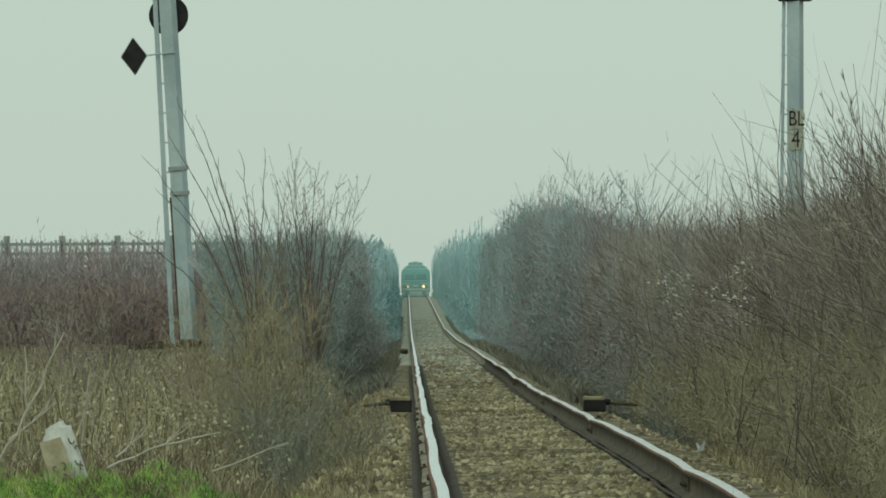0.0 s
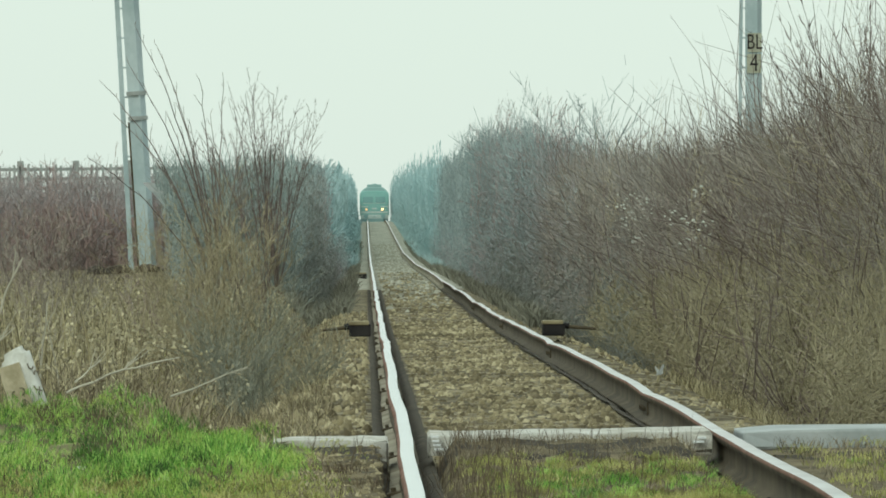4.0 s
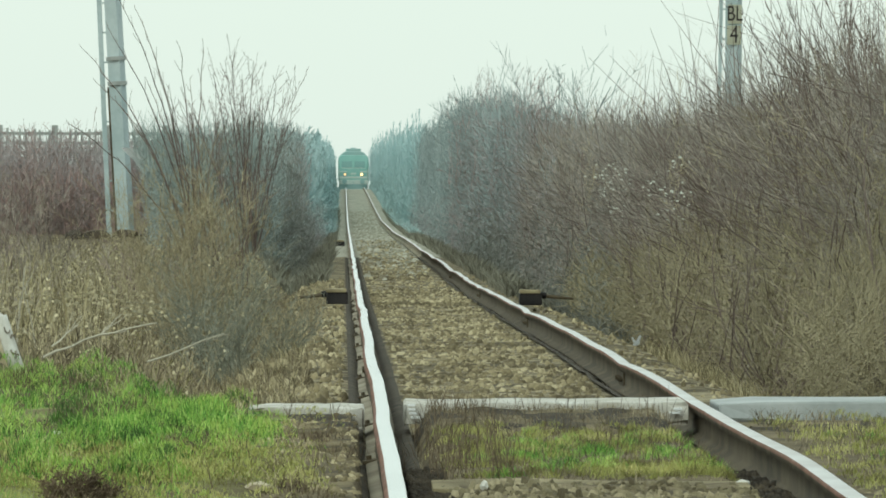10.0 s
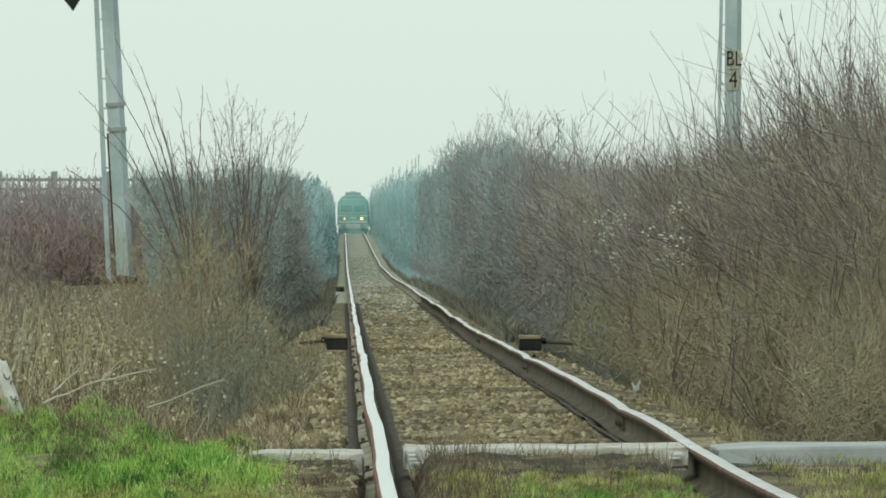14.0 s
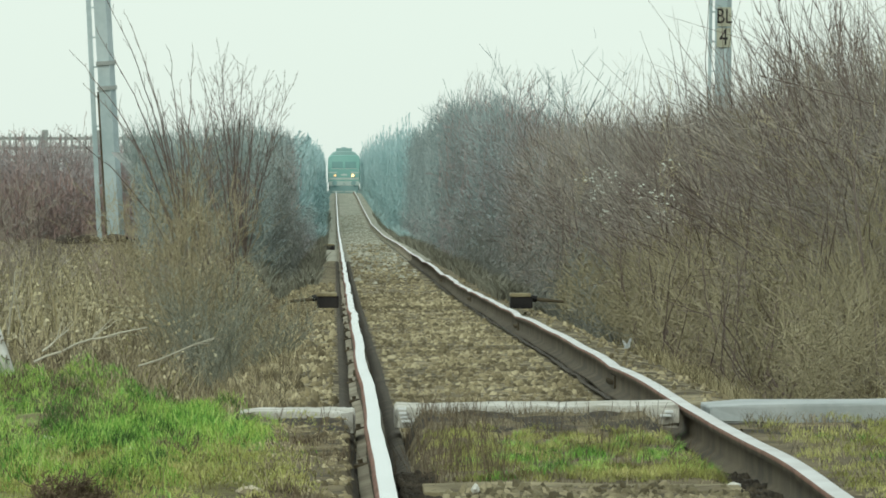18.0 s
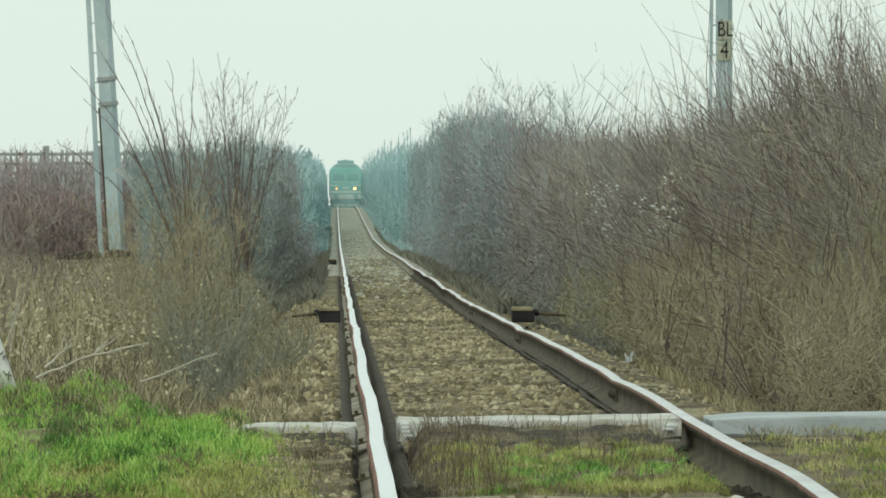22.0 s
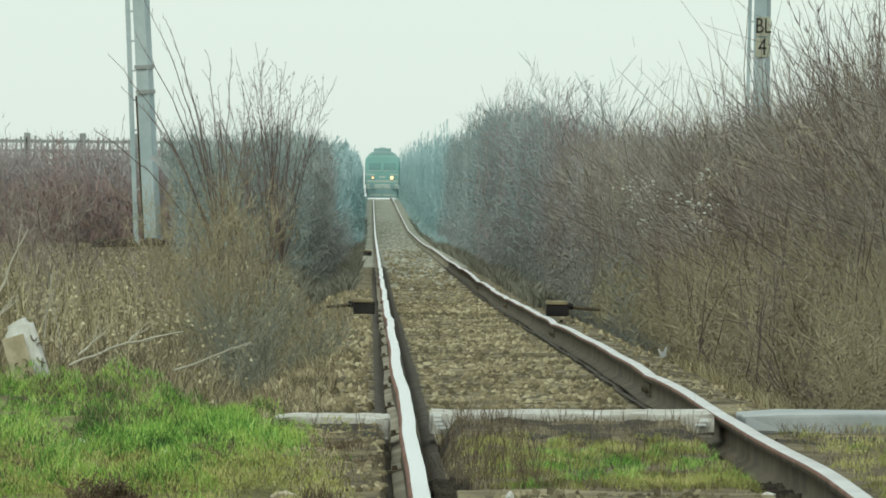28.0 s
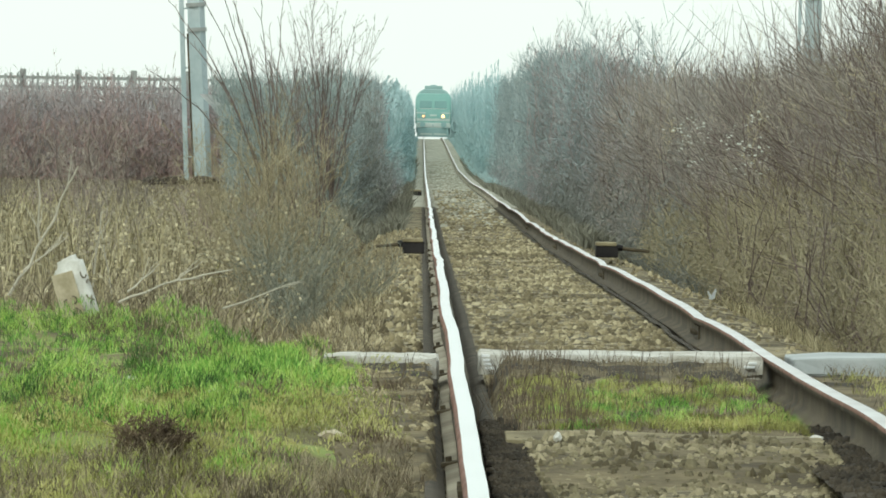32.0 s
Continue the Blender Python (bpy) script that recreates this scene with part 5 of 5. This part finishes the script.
plate = part("plate", box(-.125, .125, -.172, -.160, 3.99, 4.33, .004), M_PLATE, right_mast, "faded cream plate")
part("plate", box(-.115, .135, -.172, -.161, 4.36, 4.70, .004), M_PLATE, right_mast, "worn white plate")
plate_mark("4", 0, 4.16, -.176, .44, right_mast, "black figure on the plate")
plate_mark("BL", .01, 4.53, -.176, .38, right_mast, "black letters on the plate")


# ---- leaning marker stone ----
bm = box(-.10, .10, -.085, .085, -.15, .37, 0)
bmesh.ops.bevel(bm, geom=[e for e in bm.edges], offset=.042, segments=3, affect="EDGES")
for v in bm.verts:
    k = 1 - .16 * float(ease(.24, .37, v.co.z))
    v.co.x, v.co.y = v.co.x * k, v.co.y * k
    v.co.z -= .035 * float(ease(.05, -.11, v.co.x)) * float(ease(.2, .3, v.co.z))
for v in bm.verts:
    v.co += Vector((noise.noise(v.co * 14), noise.noise(v.co * 14 + Vector((5, 0, 0))), noise.noise(v.co * 14 + Vector((9, 0, 0))))) * .008
stone = thing("marker_stone", pose(-2.90, 46.6, -.065, 0, -17, 0) @ pose(0, 0, 0, 0, 0, -32), "leaning white-painted kilometre stone with worn marks in the grass", "marker stone")
part("stone", bm, M_WHITE, stone, smooth=True)
part("bare_face", box(-.080, .076, -.0915, -.080, -.1, .285, .005), M_CREAM, stone, "cream face where the paint has gone")
M_MARK = surface("faded_mark", (0.16, 0.13, 0.10), (0.30, 0.26, 0.20), 20, 0.9, fine=80)
def curl(face, u, z, r, start, end):
    """A worn curved stroke on one face of the stone."""
    pts = []
    for k in range(5):
        a = radians(start + (end - start) * k / 4)
        p, q = u + r * math.cos(a), z + r * math.sin(a)
        pts.append((p, -.0935, q) if face == "front" else (.0995, p, q))
    bm = bmesh.new()
    for a, b in zip(pts, pts[1:]):
        rod(a, b, .0045, sides=5, bm=bm)
    part("mark", bm, M_MARK, stone, "unreadable dark curved mark")


for u, z, r, a, b in ((.035, .115, .022, -100, 110), (-.02, .11, .018, 60, 250), (.03, .045, .020, 20, 190), (-.025, .04, .02, 180, 330), (.05, .03, .014, 200, 380)):
    curl("front", u, z, r, a, b)
for u, z, r, a, b in ((-.02, .25, .028, 150, 330), (.01, .185, .022, 10, 170), (-.02, .12, .026, 170, 340), (.0, .07, .02, 30, 200)):
    curl("side", u, z, r, a, b)


# ---- track-side boxes with rods ----
def trackside_box(x0, x1, y, top, out):
    ob = thing("trackside_box", pose((x0 + x1) / 2, y, top - .16), "dark low metal box with a rod beside the rail", "trackside box", group="boxes beside the rails")
    w = (x1 - x0) / 2
    part("casing", box(-w, w, -.2, .2, 0, .135, .015), M_BLACK, ob)
    part("lid", box(-w * 1.02, w * .85, -.22, .21, .125, .165, .012), M_OLIVE_PAINT, ob, "olive lid with a pale edge")
    s = 1 if out > 0 else -1
    part("gland", rod((s * w * .9, 0, .11), (s * (w + .05), 0, .10), .035), M_BLACK, ob)
    part("rod", rod((s * w, 0, .10), (out, 0, .07), .022, .014), M_RAILSIDE, ob)
    return ob


M_OLIVE_PAINT = surface("olive_lid_paint", (0.24, 0.20, 0.12), (0.40, 0.34, 0.21), 5, 0.7, fine=40)
trackside_box(-1.11, -.875, 85, -.012, -.40)
trackside_box(.965, 1.205, 85, -.02, .46)
trackside_box(-1.18, -.90, 205, -.13, -.35)


# ---- fence far behind the thicket ----
fence = thing("fence", pose(0, 250, .7), "weathered grey picket fence behind the thicket", "fence")
for h in (1.68, 1.98, 2.28):
    part("fence_rail", box(-15.5, -6.0, -.03, .03, h - .05, h + .05), M_FENCE, fence)
picket = box(-.035, .035, -.03, .03, .1, 2.40)
pm = bpy.data.meshes.new("picket")
picket.to_mesh(pm)
picket.free()
pm.materials.append(M_FENCE)
for k in range(44):
    ob = child("picket", pm, fence)
    ob.matrix_basis = pose(-15.4 + .214 * k, -.05, random.uniform(-.05, .05), 0, random.uniform(-2, 2), 0)
for k in range(6):
    part("fence_post", box(-15.3 + 1.75 * k - .1, -15.3 + 1.75 * k + .1, -.08, .08, -.3, 2.55, .02), M_FENCE, fence)


# ---- small things in the grass ----
def crumple(name, label, category, x, y, z, sx, sy, sz, mat, seed, turn=0):
    bm = bmesh.new()
    bmesh.ops.create_icosphere(bm, subdivisions=2, radius=.5)
    for v in bm.verts:
        k = noise.noise(v.co * 4 + Vector((seed * 3.1, 0, 0)))
        v.co *= 1 + .55 * k
        v.co.x, v.co.y, v.co.z = v.co.x * sx, v.co.y * sy, max(-.4, v.co.z) * sz
    me = bpy.data.meshes.new(name)
    bm.to_mesh(me)
    bm.free()
    me.materials.append(mat)
    ob = new(name, me)
    ob.matrix_basis = pose(x, y, z, 0, 0, turn)
    return tagged(ob, label, category)


g = random.Random(8)
bm = bmesh.new()
for k in range(7):
    a = g.uniform(0, 6.28)
    foot = Vector((g.uniform(-.03, .03), g.uniform(-.03, .03), -.02))
    tip = foot + Vector((math.cos(a) * .05, math.sin(a) * .03, g.uniform(.05, .13)))
    side = Vector((g.uniform(.015, .03), g.uniform(-.02, .02), .01))
    bm.faces.new([bm.verts.new(q) for q in (foot - side, foot + side, tip + side * .6, tip - side * .3)])
bmesh.ops.solidify(bm, geom=bm.faces[:], thickness=.002)
me = bpy.data.meshes.new("plastic_litter")
bm.to_mesh(me)
bm.free()
me.materials.append(M_PAPER)
ob = new("plastic_litter", me)
ob.matrix_basis = pose(1.31, 60.5, bed_z(1.31, 60.5) + .04) @ Matrix.Diagonal((.7, .7, .62, 1))
tagged(ob, "crumpled white plastic scrap beside the rail", "litter")
crumple("pale_stone", "flat whitish stone lying in the grass", "stone", -1.73, 31, verge_z(-1.73, 31) + .03, .085, .1, .05, M_WHITE, 2)
crumple("pale_stone", "small whitish stone lying in the grass", "stone", -2.12, 33, verge_z(-2.12, 33) + .03, .05, .06, .03, M_WHITE, 3)
crumple("pale_stone", "whitish stone at the crossing edge", "stone", -1.22, 27.4, verge_z(-1.22, 27.4) + .02, .10, .12, .04, M_CREAM, 4)
crumple("pale_stone", "pale stone in the crossing grass", "stone", -.42, 28.3, earth_z(-.42, 28.3) + .02, .03, .04, .04, M_WHITE, 5)
crumple("pale_stone", "pale stone by the rail at the crossing", "stone", .55, 29.2, earth_z(.55, 29.2) + .02, .05, .05, .04, M_WHITE, 6)


def tube(points, r, g, tip=.5):
    """A crooked tapering stem through the points, as one closed tube."""
    path = [Vector(points[0])]
    for a, b in zip(points, points[1:]):
        for i in range(1, 5):
            path.append(Vector(a).lerp(Vector(b), i / 4) + Vector((g.uniform(-1, 1), 0, g.uniform(-1, 1))) * r * 1.3)
    v, f = [], []
    for k, p in enumerate(path):
        d = (path[min(k + 1, len(path) - 1)] - path[max(k - 1, 0)]).normalized()
        a = d.cross(Vector((0, 1, 0))).normalized()
        b = d.cross(a)
        w = r * (1 - (1 - tip) * k / (len(path) - 1))
        v += [tuple(p + w * (math.cos(q * math.pi / 2.5) * a + math.sin(q * math.pi / 2.5) * b)) for q in range(5)]
        if k:
            o = 5 * (k - 1)
            f += [(o + q, o + (q + 1) % 5, o + 5 + (q + 1) % 5, o + 5 + q) for q in range(5)]
    return v, f, path


def stick(label, points, r, mat, name="fallen_branch", twigs=3):
    g = random.Random(len(label) + int(r * 1e4))
    v, f, path = tube(points, r, g)
    ob = tagged(new(name, tri_mesh(name, v, f, mat)), label, "branch")
    for _ in range(twigs):
        k = g.randrange(len(path) // 3, len(path) - 1)
        d = (path[k + 1] - path[k]).normalized()
        way = (d + Vector((g.uniform(-.7, .5), 0, g.uniform(-.3, .9)))).normalized() * g.uniform(.08, .22)
        v, f, _ = tube([tuple(path[k]), tuple(path[k] + way)], r * .5, g, .4)
        child("twig", tri_mesh("twig", v, f, mat), ob)
    return ob


stick("bleached fallen branch lying in dry grass", [(-2.78, 48.7, -.02), (-2.42, 48.8, .12), (-2.08, 48.9, .20)], .009, M_BRANCH)
stick("bleached side branch in dry grass", [(-2.72, 48.7, .05), (-2.56, 48.8, .19)], .007, M_BRANCH)
stick("pale fallen branch in dry grass", [(-2.14, 49.0, -.05), (-1.66, 49.2, .13)], .008, M_BRANCH)
stick("bleached forked dead stem in dry grass", [(-3.62, 52, -.05), (-3.38, 52, .36), (-3.18, 52, .80)], .012, M_BRANCH, "dead_branch")
stick("bleached side fork of a dead stem", [(-3.42, 52, .30), (-3.44, 52, .72)], .009, M_BRANCH, "dead_branch")
stick("bleached lower fork of a dead stem", [(-3.55, 52, .10), (-3.25, 52, .34)], .008, M_BRANCH, "dead_branch")
stick("pale thin dead stem in dry grass", [(-3.10, 52.5, -.1), (-3.04, 52.5, .50)], .009, M_BRANCH, "dead_branch")
stick("pale thin dead stem leaning in dry grass", [(-2.98, 53, -.1), (-3.06, 53, .38)], .007, M_BRANCH, "dead_branch")
stick("pale trailing dead stem under the shrubs", [(2.95, 52, -.2), (2.75, 52, .05), (2.72, 52, .35)], .006, M_BRANCH, "dead_branch")
M_CLUMP = surface("brown_weed_clump", (0.12, 0.088, 0.058), (0.26, 0.195, 0.13), 6, 0.9, fine=40, island=0.4)
bare_tree("dead_weed", "dark brown dead weed clump in the grass", -1.82, 26.6, 95, M_CLUMP, category="weed", least=.0017, foot=turf_z(-1.82, 26.6) + .02, height=.19, spread=.34, stems=70, side=12, twig=8, r=.0018, fan=.8, wild=1.0)

M_DARKSOIL = surface("dark_soil", (0.05, 0.04, 0.03), (0.11, 0.085, 0.06), 3, 0.95, 0.8, fine=20)
for i, (x, y, w) in enumerate(((-5.25, 138.5, .5), (-4.75, 139, .45), (-5.6, 138, .35), (-4.35, 138.6, .3))):
    crumple("soil_clod", "dark heap of dug soil at the foot of the mast", "soil heap", x, y, rough_land(x, y) + .02, w, .4, .26, M_DARKSOIL, 20 + i)

# seed fluff caught in the shrubs
rng = np.random.default_rng(12)
n = 150
cluster = rng.integers(0, 14, n)
cy, cz = rng.uniform(61, 86, 14), rng.uniform(.78, 1.28, 14)
yy = cy[cluster] + rng.normal(0, .35, n)
xx = 1.74 + rng.normal(0, .06, n)
zz = cz[cluster] + rng.normal(0, .05, n)
v, f = pebbles(np.stack([xx, yy, zz], 1), rng.uniform(.010, .029, n), rng, 1.0)
tagged(new("seed_fluff", tri_mesh("seed_fluff", v, f, M_FLUFF)), "whitish seed heads in the shrubs", "seed heads", kind="stuff")


# ---- the locomotive ----
def build_locomotive():
    ob = thing("locomotive", pose(0, 831, 1.23), "teal diesel locomotive, haze painted in, with cream bands and lit headlamps", "locomotive")

    def hull(section, y0, y1, shrink=1.0):
        bm = bmesh.new()
        rings = []
        for y, k, drop in ((y0, .93, .06), (y0 + .18, .985, .015), (y0 + .5, 1, 0), (y1 - .5, 1, 0), (y1, .95, .04)):
            rings.append([bm.verts.new((x * k, y, z - (drop if z > 3 else 0))) for x, z in section])
        n = len(section)
        for a, b in zip(rings, rings[1:]):
            for i in range(n):
                bm.faces.new((a[i], a[(i + 1) % n], b[(i + 1) % n], b[i]))
        bm.faces.new(rings[0][::-1])
        bm.faces.new(rings[-1])
        bmesh.ops.recalc_face_normals(bm, faces=bm.faces)
        return bm

    body = [(-1.5, 1.15), (1.5, 1.15), (1.5, 3.15), (1.44, 3.45), (1.28, 3.66), (-1.28, 3.66), (-1.44, 3.45), (-1.5, 3.15)]
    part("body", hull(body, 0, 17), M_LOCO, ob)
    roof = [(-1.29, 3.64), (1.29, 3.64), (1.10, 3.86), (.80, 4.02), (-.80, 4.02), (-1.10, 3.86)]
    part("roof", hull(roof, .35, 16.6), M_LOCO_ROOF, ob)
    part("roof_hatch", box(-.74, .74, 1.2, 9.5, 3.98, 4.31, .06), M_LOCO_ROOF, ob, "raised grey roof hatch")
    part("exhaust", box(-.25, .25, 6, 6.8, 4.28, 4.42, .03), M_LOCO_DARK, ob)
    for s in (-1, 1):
        pane = part("windscreen", box(s * .62 - .50, s * .62 + .50, -.03, .05, 2.42, 3.05, .03), M_GLASS, ob, "cab window paled by painted haze")
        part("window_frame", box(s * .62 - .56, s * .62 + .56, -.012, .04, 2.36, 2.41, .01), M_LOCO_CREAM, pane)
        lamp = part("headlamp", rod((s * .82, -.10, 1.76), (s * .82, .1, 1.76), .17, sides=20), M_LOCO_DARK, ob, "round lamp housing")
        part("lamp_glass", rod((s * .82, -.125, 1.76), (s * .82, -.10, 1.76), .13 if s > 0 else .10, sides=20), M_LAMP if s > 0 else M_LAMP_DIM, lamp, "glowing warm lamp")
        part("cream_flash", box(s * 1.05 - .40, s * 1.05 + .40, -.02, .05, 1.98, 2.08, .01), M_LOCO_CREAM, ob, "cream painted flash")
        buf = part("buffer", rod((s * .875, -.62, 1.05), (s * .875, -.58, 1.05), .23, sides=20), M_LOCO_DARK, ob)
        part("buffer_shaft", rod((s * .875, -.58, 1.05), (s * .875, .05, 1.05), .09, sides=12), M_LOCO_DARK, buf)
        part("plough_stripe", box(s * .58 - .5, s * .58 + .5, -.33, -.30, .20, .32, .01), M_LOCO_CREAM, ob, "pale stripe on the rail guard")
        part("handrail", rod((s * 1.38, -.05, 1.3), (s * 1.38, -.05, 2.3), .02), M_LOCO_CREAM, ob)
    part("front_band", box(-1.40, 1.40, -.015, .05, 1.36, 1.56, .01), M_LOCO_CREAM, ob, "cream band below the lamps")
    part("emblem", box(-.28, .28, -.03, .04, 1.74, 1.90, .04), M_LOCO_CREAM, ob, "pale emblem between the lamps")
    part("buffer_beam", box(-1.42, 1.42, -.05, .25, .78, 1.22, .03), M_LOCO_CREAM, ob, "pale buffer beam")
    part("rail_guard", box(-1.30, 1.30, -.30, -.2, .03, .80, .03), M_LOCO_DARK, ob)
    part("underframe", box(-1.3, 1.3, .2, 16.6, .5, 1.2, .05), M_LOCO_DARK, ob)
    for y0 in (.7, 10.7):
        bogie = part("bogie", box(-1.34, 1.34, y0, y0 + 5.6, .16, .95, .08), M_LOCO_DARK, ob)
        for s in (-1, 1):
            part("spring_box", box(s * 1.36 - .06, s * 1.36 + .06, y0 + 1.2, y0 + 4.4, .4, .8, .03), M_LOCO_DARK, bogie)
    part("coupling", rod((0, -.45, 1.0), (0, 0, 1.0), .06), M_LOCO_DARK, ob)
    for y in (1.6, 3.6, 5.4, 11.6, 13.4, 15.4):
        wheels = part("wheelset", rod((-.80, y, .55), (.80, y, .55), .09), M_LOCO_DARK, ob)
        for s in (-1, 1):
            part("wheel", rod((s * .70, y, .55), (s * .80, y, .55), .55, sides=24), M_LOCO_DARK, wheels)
    return ob


loco = build_locomotive()


def motions():
    rows = []
    for k in range(17):
        t = 2.0 * k
        y = 831.0 - 5.3 * t
        rows.append((t, pose(0.02, y, float(line_z(y)))))
    walk(loco, rows)


motions()
